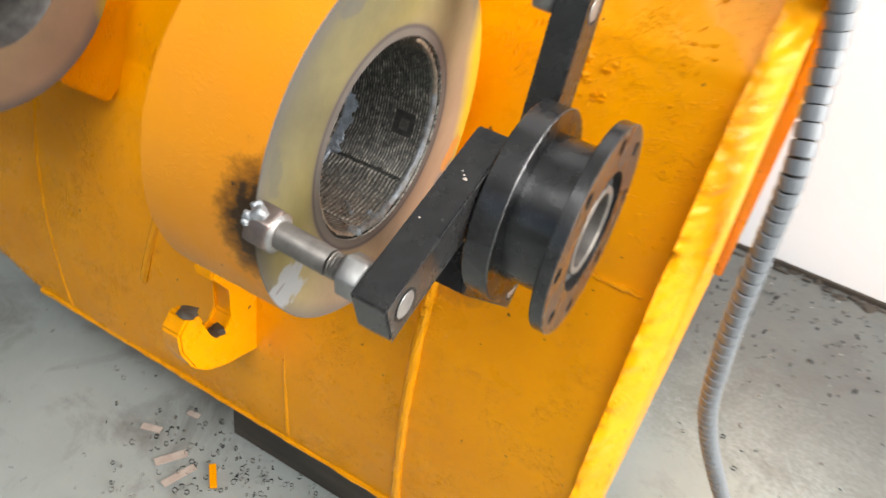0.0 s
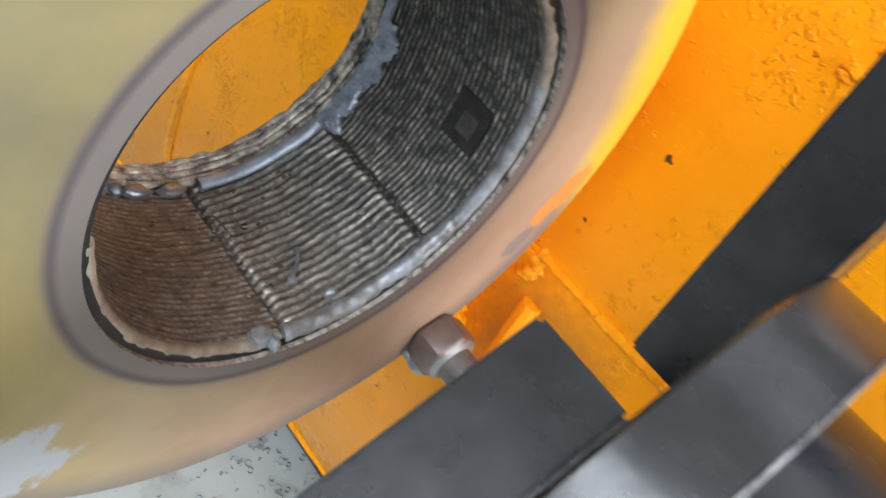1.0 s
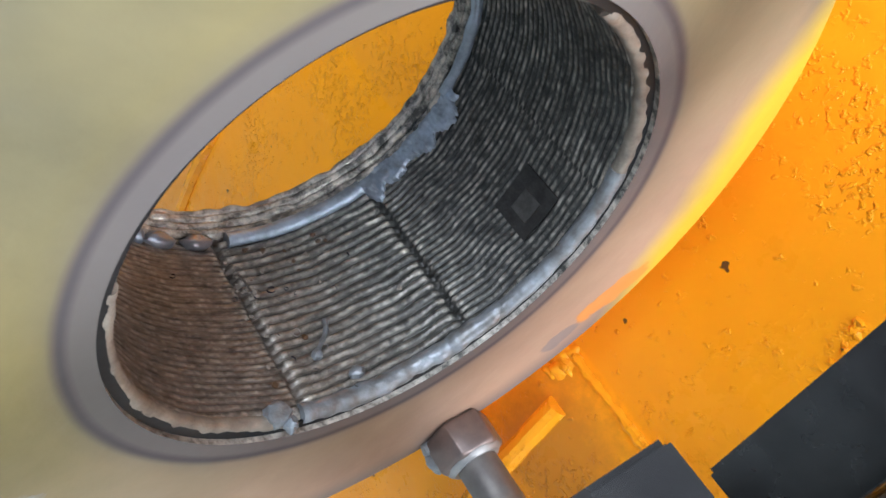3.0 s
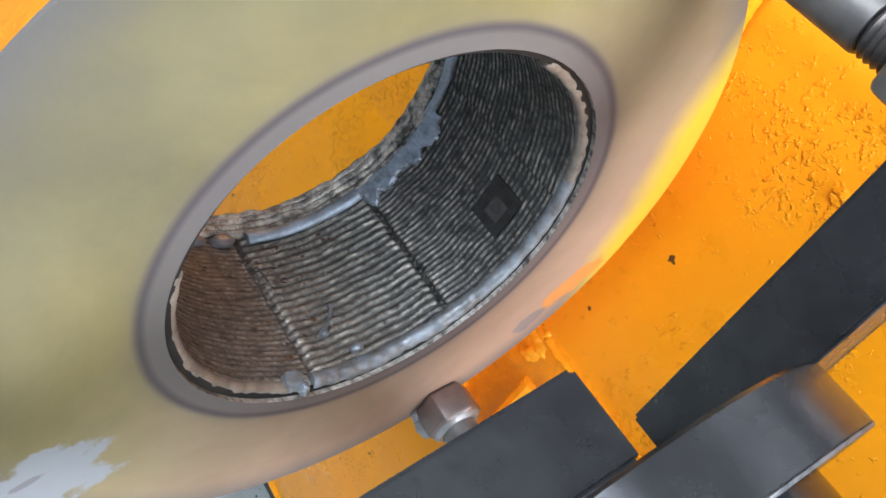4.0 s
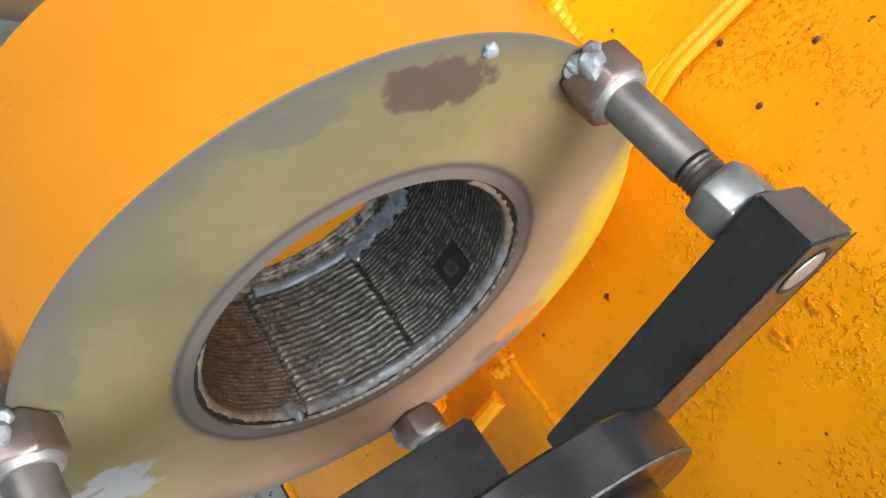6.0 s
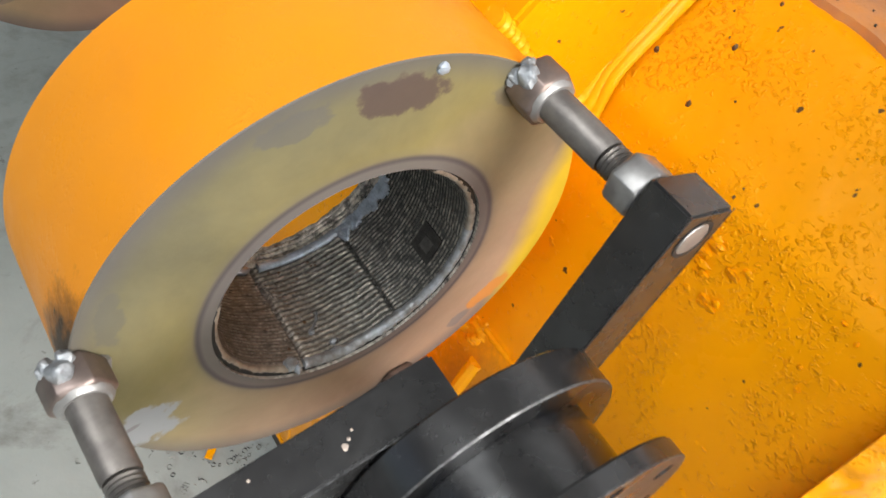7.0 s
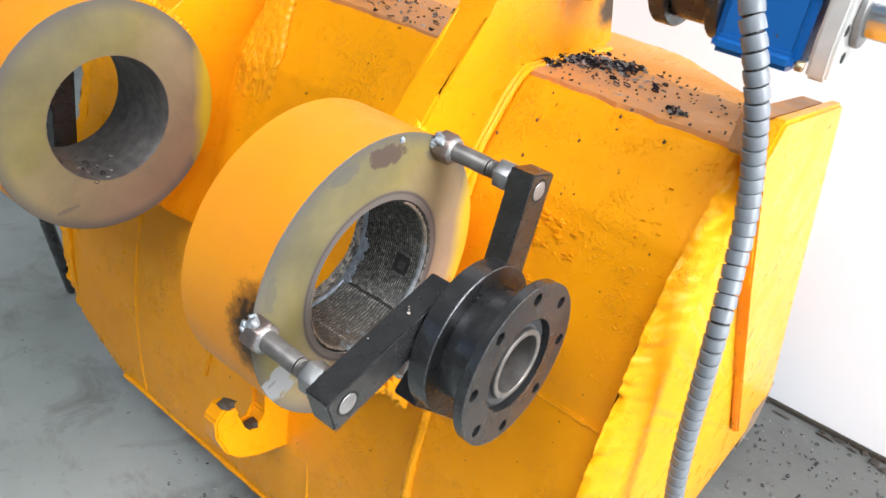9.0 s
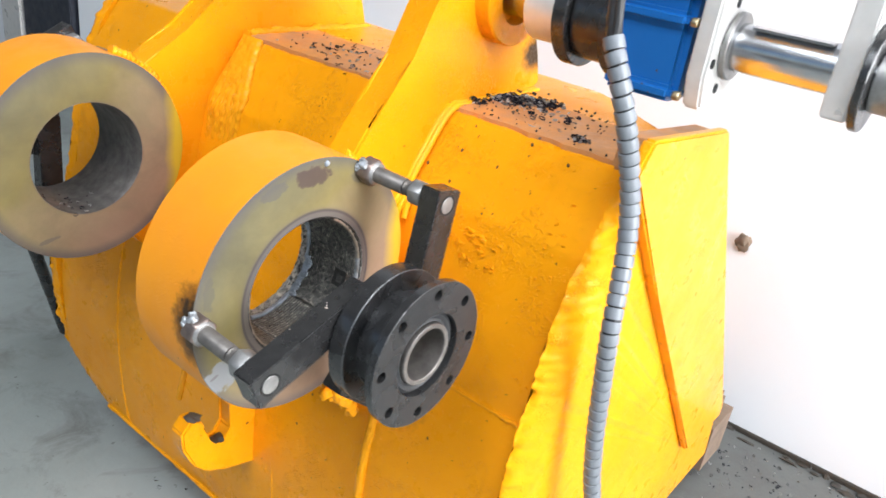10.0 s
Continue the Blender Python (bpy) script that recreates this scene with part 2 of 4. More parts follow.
    base = mix(nt, ramp(nt, yedge.outputs[0], [(0.55, grey(0)), (1.2, grey(0.85))]), base, (0.56, 0.37, 0.008))
    if marks:
        base = blotch(0.107, -0.058, 0.0135, 0.034, (0.46, 0.17, 0.03), 0.85, base, -45)
        base = blotch(0.092, -0.077, 0.012, 0.016, (0.12, 0.11, 0.115), 0.7, base, -45)
    nt.links.new(base, b.inputs["Base Color"])
    b.inputs["Specular IOR Level"].default_value = 0.22
    nt.links.new(ramp(nt, tex(nt, v, 30, 5), [(0.3, grey(0.45)), (0.7, grey(0.65))]), b.inputs["Roughness"])
    bumped(nt, b, tex(nt, v, 300, 4), 0.12, 0.0006)
    return m


FACE = face_material("heat_tinted_boss_face", True)
FACE_FAR = face_material("tan_boss_face", False)


def bore_material():
    """Weld-built bore: brown to one side, grey-black to the other, crests paled to paint their glint."""
    m, nt, b = nodes_of("ridged_bore_weld")
    v = coords(nt)
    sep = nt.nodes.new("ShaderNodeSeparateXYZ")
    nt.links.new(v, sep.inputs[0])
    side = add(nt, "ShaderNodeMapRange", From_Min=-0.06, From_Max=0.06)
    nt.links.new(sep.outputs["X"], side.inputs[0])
    # Brown towards -X, slightly lighter in the middle, near black towards +X.
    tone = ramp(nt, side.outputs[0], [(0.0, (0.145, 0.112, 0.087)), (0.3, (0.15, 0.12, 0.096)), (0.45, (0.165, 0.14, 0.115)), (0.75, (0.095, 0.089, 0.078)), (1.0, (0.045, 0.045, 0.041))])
    mp = add(nt, "ShaderNodeMapping", Scale=(1, 3, 1))
    nt.links.new(v, mp.inputs[0])
    grain = ramp(nt, tex(nt, mp.outputs[0], 150, 6, 0.7), [(0.32, grey(0.35)), (0.7, grey(1.65))])
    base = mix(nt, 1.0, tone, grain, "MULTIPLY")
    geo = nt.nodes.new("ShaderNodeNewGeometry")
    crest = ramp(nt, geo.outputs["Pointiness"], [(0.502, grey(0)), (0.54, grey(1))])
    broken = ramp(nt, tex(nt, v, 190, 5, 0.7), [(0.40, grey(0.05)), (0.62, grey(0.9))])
    # Broken glint along the crests, painted in as a paler base colour.
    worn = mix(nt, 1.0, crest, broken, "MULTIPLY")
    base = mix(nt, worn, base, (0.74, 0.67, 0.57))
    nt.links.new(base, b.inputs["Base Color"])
    b.inputs["Metallic"].default_value = 0.4
    nt.links.new(ramp(nt, tex(nt, v, 160, 5), [(0.3, grey(0.3)), (0.7, grey(0.55))]), b.inputs["Roughness"])
    bumped(nt, b, tex(nt, mp.outputs[0], 240, 5), 0.45, 0.0007)
    return m


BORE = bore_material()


def concrete():
    m, nt, b = nodes_of("green_grey_concrete")
    v = coords(nt)
    a = ramp(nt, tex(nt, v, 1.6, 7, 0.65), [(0.3, (0.19, 0.21, 0.195)), (0.55, (0.27, 0.295, 0.28)), (0.75, (0.33, 0.35, 0.335))])
    st = ramp(nt, tex(nt, v, 7, 8, 0.7, 0.6), [(0.5, grey(0)), (0.68, grey(0.75))])
    base = mix(nt, st, a, (0.12, 0.115, 0.105))
    sp = ramp(nt, tex(nt, v, 60, 4, 0.6), [(0.68, grey(0)), (0.74, grey(0.7))])
    base = mix(nt, sp, base, (0.07, 0.065, 0.06))
    nt.links.new(base, b.inputs["Base Color"])
    nt.links.new(ramp(nt, tex(nt, v, 5, 6), [(0.3, grey(0.35)), (0.7, grey(0.65))]), b.inputs["Roughness"])
    n = bumped(nt, b, tex(nt, v, 14, 6), 0.25, 0.01)
    bumped(nt, b, tex(nt, v, 130, 4), 0.25, 0.002, n)
    return m


CONCRETE = concrete()
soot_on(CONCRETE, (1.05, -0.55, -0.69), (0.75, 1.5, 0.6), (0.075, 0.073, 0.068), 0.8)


def plaster():
    m, nt, b = nodes_of("white_wall_paint")
    v = coords(nt)
    nt.links.new(ramp(nt, tex(nt, v, 1.2, 6), [(0.3, (0.8, 0.8, 0.82)), (0.7, (0.86, 0.86, 0.87))]), b.inputs["Base Color"])
    b.inputs["Roughness"].default_value = 0.6
    bumped(nt, b, tex(nt, v, 60, 4), 0.1, 0.002)
    return m


PLASTER = plaster()
# Grey for the unseen hall surfaces, dark enough to limit bounced light.
GREY_WALL = steel("unseen_hall_grey", (0.3, 0.3, 0.3), (0.25, 0.25, 0.25), 0.7, 0.0, 3, 0.1)


# ---- mesh helpers ----
def part(name, bm, material, parent=None, label="", smooth=True, angle=35):
    me = bpy.data.meshes.new(name)
    bmesh.ops.recalc_face_normals(bm, faces=bm.faces)
    if smooth:
        lim = radians(angle)
        for f in bm.faces:
            f.smooth = True
        for e in bm.edges:
            e.smooth = len(e.link_faces) == 2 and e.calc_face_angle(0) < lim
    bm.to_mesh(me)
    bm.free()
    for m in material if isinstance(material, (list, tuple)) else (material,):
        me.materials.append(m)
    ob = new(name, me)
    ob.parent = parent
    if label:
        ob["label"] = label
    return ob


def thing(name, label, category, group="", at=(0, 0, 0)):
    ob = new(name)
    ob.location = at
    ob.empty_display_size = 0.05
    return tagged(ob, label, category, group)


def lathe(profile, seg=96, closed=True, centre=(0, 0), wobble=None):
    """Turn (radius, y) pairs round an axis parallel to y at centre (x, z)."""
    bm = bmesh.new()
    cx, cz = centre
    rings = []
    for i in range(seg):
        a = 2 * math.pi * i / seg
        ring = []
        for r, y in profile:
            rr = r + (wobble(a, y, r) if wobble else 0)
            ring.append(bm.verts.new((cx + rr * math.cos(a), y, cz + rr * math.sin(a))))
        rings.append(ring)
    n = len(profile)
    for i in range(seg):
        a, b = rings[i], rings[(i + 1) % seg]
        for j in range(n if closed else n - 1):
            k = (j + 1) % n
            bm.faces.new((a[j], a[k], b[k], b[j]))
    return bm


def prism(outline, y0, y1, bevel=0.0, segments=1):
    """Extrude an (x, z) outline along y."""
    bm = bmesh.new()
    a = [bm.verts.new((x, y0, z)) for x, z in outline]
    b = [bm.verts.new((x, y1, z)) for x, z in outline]
    bm.faces.new(a), bm.faces.new(b)
    for i in range(len(outline)):
        j = (i + 1) % len(outline)
        bm.faces.new((a[i], a[j], b[j], b[i]))
    if bevel:
        bmesh.ops.bevel(bm, geom=bm.edges[:], offset=bevel, segments=segments, affect="EDGES", clamp_overlap=True)
    return bm


def block(x0, x1, y0, y1, z0, z1, bevel=0.002, segments=2):
    return prism([(x0, z0), (x1, z0), (x1, z1), (x0, z1)], y0, y1, bevel, segments)


def hexnut(x, z, y0, y1, flats, turn=0.0):
    bm = bmesh.new()
    r, c = flats / math.sqrt(3), 0.0016
    ys = [(r * 0.9, y0), (r, y0 + c), (r, y1 - c), (r * 0.9, y1)]
    rings = []
    for rr, y in ys:
        rings.append([bm.verts.new((x + rr * math.cos(turn + k * math.pi / 3), y, z + rr * math.sin(turn + k * math.pi / 3))) for k in range(6)])
    for p, q in zip(rings, rings[1:]):
        for k in range(6):
            bm.faces.new((p[k], p[(k + 1) % 6], q[(k + 1) % 6], q[k]))
    bm.faces.new(rings[0]), bm.faces.new(rings[-1])
    bmesh.ops.bevel(bm, geom=bm.edges[:], offset=0.0006, segments=1, affect="EDGES")
    return bm


def catmull(points, steps):
    pts = [Vector(p) for p in points]
    pts = [pts[0] * 2 - pts[1], *pts, pts[-1] * 2 - pts[-2]]
    out = []
    for i in range(1, len(pts) - 2):
        p0, p1, p2, p3 = pts[i - 1:i + 3]
        for s in range(steps):
            t = s / steps
            out.append(0.5 * (2 * p1 + (p2 - p0) * t + (2 * p0 - 5 * p1 + 4 * p2 - p3) * t * t + (3 * p1 - p0 - 3 * p2 + p3) * t ** 3))
    out.append(pts[-2])
    return out


def sweep(path, radius, seg=12, squash=1.0, bump=0.0, pitch=0.01, seed=0.0, bm=None):
    """A tube along path; bump raises ripples along it, as on a hand-laid weld."""
    bm = bm or bmesh.new()
    rings, run, ref = [], 0.0, Vector((0.13, 0.2, 0.97))
    for i, p in enumerate(path):
        d = (path[min(i + 1, len(path) - 1)] - path[max(i - 1, 0)]).normalized()
        if i:
            run += (p - path[i - 1]).length
        u = d.cross(ref).normalized()
        w = u.cross(d)
        r = radius * (1 + bump * (math.sin(run / pitch * 2 * math.pi) * 0.5 + 1.6 * noise.noise(p * 55 + Vector((seed, 0, 0)))))
        rings.append([bm.verts.new(p + u * r * math.cos(2 * math.pi * k / seg) + w * r * squash * math.sin(2 * math.pi * k / seg)) for k in range(seg)])
    for a, b in zip(rings, rings[1:]):
        for k in range(seg):
            bm.faces.new((a[k], a[(k + 1) % seg], b[(k + 1) % seg], b[k]))
    bm.faces.new(rings[0]), bm.faces.new(rings[-1])
    return bm


def lump(at, size, seed, bm=None, amount=0.35, sub=3):
    own = bmesh.new()
    bmesh.ops.create_icosphere(own, subdivisions=sub, radius=1)
    for v in own.verts:
        k = 1 + amount * noise.noise(v.co * 1.6 + Vector((seed * 7.3, seed, 0)))
        v.co = Vector((v.co.x * size[0] * k + at[0], v.co.y * size[1] * k + at[1], v.co.z * size[2] * k + at[2]))
    if bm is None:
        return own
    me = bpy.data.meshes.new("tmp")
    own.to_mesh(me)
    own.free()
    bm.from_mesh(me)
    bpy.data.meshes.remove(me)
    return bm


def drilled(loops, y0, y1):
    """A plate between y0 and y1 whose first loop is the outline and the rest are holes."""
    bm = bmesh.new()
    sides = []
    for y in (y0, y1):
        edges, rows = [], []
        for lp in loops:
            vs = [bm.verts.new((x, y, z)) for x, z in lp]
            rows.append(vs)
            edges += [bm.edges.new((vs[i], vs[(i + 1) % len(vs)])) for i in range(len(vs))]
        bmesh.ops.triangle_fill(bm, use_beauty=True, edges=edges)
        sides.append(rows)
    for a, b in zip(*sides):
        for i in range(len(a)):
            j = (i + 1) % len(a)
            bm.faces.new((a[i], a[j], b[j], b[i]))
    return bm


def circle(cx, cz, r, n):
    return [(cx + r * math.cos(2 * math.pi * i / n), cz + r * math.sin(2 * math.pi * i / n)) for i in range(n)]


# ---- the hall ----
FLOOR, WALL_X = -0.69, 1.20
bm = bmesh.new()
bmesh.ops.create_grid(bm, x_segments=60, y_segments=60, size=6)
for v in bm.verts:
    v.co.z = FLOOR + 0.003 * noise.noise(v.co * 3)
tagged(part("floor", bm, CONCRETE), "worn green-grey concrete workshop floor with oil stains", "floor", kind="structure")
tagged(part("wall_east", block(WALL_X, WALL_X + 0.15, -6, 2.75, FLOOR - 0.05, 3.4, 0.003), PLASTER), "plain white painted workshop wall", "wall", kind="structure")
tagged(part("wall_east_far", block(WALL_X, WALL_X + 0.15, 3.75, 6, FLOOR - 0.05, 3.4, 0.003), PLASTER), "plain white painted workshop wall", "wall", kind="structure")
# Unseen walls and ceiling, added to close the hall and limit bounce.
tagged(part("wall_north", block(-6, 6, 6, 6.15, FLOOR - 0.05, 3.4, 0.003), GREY_WALL), "unseen grey far wall, added to close the hall", "wall", kind="structure")
tagged(part("wall_west_low", block(-6.15, -6, -6, 6, FLOOR - 0.05, 0.3, 0.003), GREY_WALL), "unseen low grey wall with open sky above, added to close the hall", "wall", kind="structure")
tagged(part("ceiling", block(-6.2, 6.2, -6, 6.2, 3.42, 3.5, 0.003), GREY_WALL), "unseen grey ceiling, added to keep bounced light down", "ceiling", kind="structure")
tagged(part("door_1", block(WALL_X - 0.02, WALL_X + 0.06, 2.78, 3.2, FLOOR, 1.4, 0.004), DOORDARK), "dark blue-grey metal door leaf standing open", "door", kind="structure")
tagged(part("door_frame", block(WALL_X - 0.03, WALL_X + 0.05, 3.22, 3.4, FLOOR, 1.4, 0.004), ALU), "pale aluminium door frame post", "door frame", kind="structure")
tagged(part("door_panel", block(WALL_X - 0.01, WALL_X + 0.05, 3.42, 3.73, FLOOR, 1.4, 0.004), PLASTER), "white door panel beside the frame", "door", kind="structure")
bm = block(WALL_X - 0.012, WALL_X - 0.002, -6, 2.7, FLOOR, FLOOR + 0.012, 0.002)
tagged(part("baseboard", bm, GREASE), "thin dark sealing strip along the wall foot", "trim", kind="structure")

# ---- the bucket ----
bucket = thing("excavator_bucket", "orange painted excavator bucket with two lug ears, worn and welded", "bucket", at=(0.4, 0.3, FLOOR))
BASE = Matrix.Translation((-0.4, -0.3, -FLOOR))


def bpart(name, bm, material, label="", parent=None, **kw):
    ob = part(name, bm, material, parent or bucket, label, **kw)
    if parent is None:
        ob.matrix_parent_inverse = BASE
    return ob


PROFILE = [(0.56, -0.04), (0.57, 0.04), (0.57, 0.105), (0.54, 0.138), (0.46, 0.142), (0.40, 0.1385), (0.32, 0.1375), (0.272, 0.1365), (0.257, 0.1350), (0.2500, 0.1285), (0.2385, 0.1135), (0.2180, 0.0850),
           (0.2035, 0.0645), (0.1965, 0.0535), (0.1940, 0.0460), (0.1925, 0.0370), (0.188, 0.02), (0.174, -0.04), (0.162, -0.10), (0.1570, -0.138), (0.1535, -0.149), (0.140, -0.19), (0.126, -0.25), (0.117, -0.31), (0.113, -0.38), (0.115, -0.46), (0.121, -0.54), (0.127, -0.583), (0.131, -0.590)]
FINE = [Vector((p.x, p.z)) for p in catmull([(x, 0, z) for x, z in PROFILE], 5)]


def shell_x(z):
    best = min((p for p in FINE if p.x < 0.3), key=lambda p: abs(p.y - z))
    return best.x


def shell_mesh(y0, y1, n):
    bm = bmesh.new()
    outer, inner = [], []
    for i in range(n + 1):
        y = y0 + (y1 - y0) * i / n
        ro, ri = [], []
        for k, p in enumerate(FINE):
            d = (FINE[min(k + 1, len(FINE) - 1)] - FINE[max(k - 1, 0)]).normalized()
            nrm = Vector((-d.y, d.x)) * -1
            if nrm.x > 0 and p.x < 0.25:
                nrm = -nrm
            dent = 0.0022 * noise.noise(Vector((p.x * 7, y * 7, p.y * 7))) + 0.0006 * noise.noise(Vector((p.x * 40, y * 40, p.y * 40)))
            q = p + nrm * dent
            q.x = min(q.x, max(0.396, 0.40 + (y + 0.18) * 0.75))
            zz = q.y
            if y > 0.66 and zz < -0.45:
                zz = max(zz, -0.590 + (y - 0.66) * 0.75)
            ro.append(bm.verts.new((q.x, y, zz)))
            ri.append(bm.verts.new((min(p.x, q.x) + 0.018, y, min(zz, p.y) - (0.018 if p.x > 0.21 else 0))))
        outer.append(ro), inner.append(ri)
    for rows in (outer, inner):
        for a, b in zip(rows, rows[1:]):
            for k in range(len(a) - 1):
                bm.faces.new((a[k], a[k + 1], b[k + 1], b[k]))
    for k in (0, -1):
        for i in range(n):
            bm.faces.new((outer[i][k], outer[i + 1][k], inner[i + 1][k], inner[i][k]))
    for r in (0, -1):
        for k in range(len(FINE) - 1):
            bm.faces.new((outer[r][k], outer[r][k + 1], inner[r][k + 1], inner[r][k]))
    return bm


bpart("shell", shell_mesh(-0.20, 0.765, 110), ORANGE, "rolled orange shell plate with pits in the paint", angle=50)


def ledge_sheet(y0, y1, seed):
    """The film of rust-brown dust on the flat top, with a frayed front and back."""
    bm = bmesh.new()
    rows = []
    for i in range(61):
        y = y0 + (y1 - y0) * i / 60
        front = 0.2600 + 0.0035 * noise.noise(Vector((y * 40, seed, 0))) + 0.0020 * noise.noise(Vector((y * 150, seed, 5)))
        back = 0.386 + 0.006 * noise.noise(Vector((y * 30, seed, 9)))
        rows.append([bm.verts.new((front + (back - front) * j / 12, y, 0.1420 - 0.0016 * (j == 0) + 0.0008 * noise.noise(Vector((j * 0.9, y * 60, seed))))) for j in range(13)])
    for p, q in zip(rows, rows[1:]):
        for j in range(12):
            bm.faces.new((p[j], q[j], q[j + 1], p[j + 1]))
    low = bmesh.ops.extrude_face_region(bm, geom=list(bm.faces))["geom"]
    for v in low:
        if isinstance(v, bmesh.types.BMVert):
            v.co.z = 0.131
    return bm


bm = ledge_sheet(-0.198, 0.045, 3)
bpart("dusty_ledge", bm, ORANGE_DUSTY, "brown dusty ledge on top of the shell")
bm = ledge_sheet(0.092, 0.438, 8)
bpart("dusty_ledge", bm, ORANGE_DUSTY, "brown dusty ledge on top of the shell")
bpart("bottom_plate", prism([(0.14, -0.590), (0.88, -0.552), (0.88, -0.569), (0.14, -0.606)], -0.2, 0.66, 0.002), ORANGE)
bpart("back_plate", prism([(0.50, -0.08), (0.875, -0.551), (0.855, -0.551), (0.48, -0.09)], -0.2, 0.75, 0.002), ORANGE)


def torn(points, y0, y1, wave, seed, lean=0.004):
    """A side plate whose front edge is flame-cut and wavy."""
    path = catmull([(x, 0, z) for x, z in points["front"]], 26)
    front = []
    for p in path:
        w = wave * noise.noise(Vector((seed, p.z * 26, 0))) + wave * 0.6 * noise.noise(Vector((seed, p.z * 75, 3)))
        front.append((p.x + w, p.z, w))
    bm = bmesh.new()
    cols = []
    for (x, z, wv) in front:
        row = []
        for j in range(9):
            f = j / 8
            y = y0 + (y1 - y0) * f
            tp = max(0.0, min(1.0, (z - 0.03) / 0.08))
            r = lean * (1 - 0.75 * tp) * (1 - f) ** 1.1 + wv * 0.65 * (f - 1) + 0.003 * max(0, f * 4 - 3) + 0.0014 * noise.noise(Vector((z * 34, y * 60, seed))) + (0.0014 + 0.0036 * f) * noise.noise(Vector((z * 105, y * 120, seed)))
            row.append(bm.verts.new((x + r, y, z)))
        cols.append(row)
    back = [[bm.verts.new((x, y0 + (y1 - y0) * j / 8, z)) for j in range(9)] for x, z in points["back"]]
    for a, b in zip(cols, cols[1:]):
        for j in range(8):
            bm.faces.new((a[j], a[j + 1], b[j + 1], b[j]))
    for j, side in ((0, 0), (8, 8)):
        loop = [c[side] for c in cols] + [b[side] for b in back]
        bm.faces.new(loop)
    ring = [cols[-1], *back, cols[0]]
    for a, b in zip(ring, ring[1:]):
        for j in range(8):
            bm.faces.new((a[j], a[j + 1], b[j + 1], b[j]))
    bmesh.ops.triangulate(bm, faces=[f for f in bm.faces if len(f.verts) > 4])
    return bm


SIDE = {"front": [(0.240, 0.140), (0.216, 0.112), (0.172, 0.045), (0.152, 0.0), (0.140, -0.05), (0.130, -0.10), (0.119, -0.15), (0.105, -0.28), (0.105, -0.42), (0.118, -0.585)],
        "back": [(0.90, -0.585), (0.882, -0.50), (0.80, -0.41), (0.44, 0.12), (0.39, 0.155)]}
bpart("side_plate", torn(SIDE, -0.2222, -0.1955, 0.0045, 2.0, 0.036), ORANGE, "yellow-lit side plate with a ragged flame-cut edge", angle=60)
WEAR = [(0.173, 0.162), (0.197, 0.192), (0.398, 0.173), (0.845, -0.43), (0.842, -0.452), (0.688, -0.448), (0.50, -0.225), (0.318, -0.013)]
bpart("side_cutter", prism(WEAR, -0.2365, -0.2225, 0.003, 2), ORANGE, "thick side cutter plate on the bucket's flank")
bpart("side_cutter_cap", prism([(0.20, 0.152), (0.208, 0.187), (0.395, 0.169), (0.40, 0.14)], -0.2215, -0.195, 0.003, 2), ORANGE_DUSTY, "dusty top edge of the side cutter")
FAR = {"front": [(0.252, 0.14), (0.215, 0.09), (0.18, 0.0), (0.148, -0.16), (0.108, -0.29), (0.105, -0.38), (0.112, -0.46), (0.125, -0.515)], "back": [(0.7, -0.515), (0.7, -0.4), (0.45, 0.12)]}
bpart("side_plate", torn(FAR, 0.768, 0.790, 0.004, 9.0), ORANGE, angle=60)


def arc(cx, cz, r, a0, a1, n):
    return [(cx + r * math.cos(radians(a0 + (a1 - a0) * i / n)), cz + r * math.sin(radians(a0 + (a1 - a0) * i / n))) for i in range(n + 1)]


EAR1 = [*arc(0, 0, 0.130, -66, 46, 24), (0.118, 0.132), (0.150, 0.163), (0.178, 0.202), (0.202, 0.25), *arc(0.32, 0.262, 0.095, 150, -20, 16), (0.432, 0.19), (0.45, 0.15), (0.40, 0.12), (0.275, 0.12), (0.235, 0.06), (0.205, 0.0), (0.175, -0.16), (0.155, -0.225), (0.13, -0.235), (0.095, -0.205), (0.062, -0.15)]
bpart("lug_ear", prism(EAR1, 0.049, 0.088, 0.003, 2), EAR_PAINT, "thick lug ear plate joining both bosses")
EAR2 = [*arc(0, 0, 0.131, -64, 50, 24), (0.12, 0.125), (0.165, 0.15), (0.205, 0.185), (0.24, 0.23), (0.27, 0.30), *arc(0.37, 0.262, 0.11, 150, -20, 14), (0.50, 0.18), (0.515, 0.13), (0.40, 0.115), (0.28, 0.115), (0.235, 0.05), (0.20, -0.02), (0.165, -0.16), (0.13, -0.19), (0.08, -0.15)]
bpart("lug_ear", prism(EAR2, 0.442, 0.486, 0.003, 2), ORANGE, "thick lug ear plate joining both bosses")

# bosses
RA, RB = 0.135, 0.1365
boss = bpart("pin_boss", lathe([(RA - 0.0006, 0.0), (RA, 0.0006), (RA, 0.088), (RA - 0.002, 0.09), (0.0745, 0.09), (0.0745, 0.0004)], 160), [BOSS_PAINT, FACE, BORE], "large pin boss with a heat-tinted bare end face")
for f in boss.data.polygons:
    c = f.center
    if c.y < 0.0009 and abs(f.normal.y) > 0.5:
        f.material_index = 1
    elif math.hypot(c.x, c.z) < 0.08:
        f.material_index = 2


RL = 0.0708
SEAM_R, SEAM_L = 307.2, 258.2


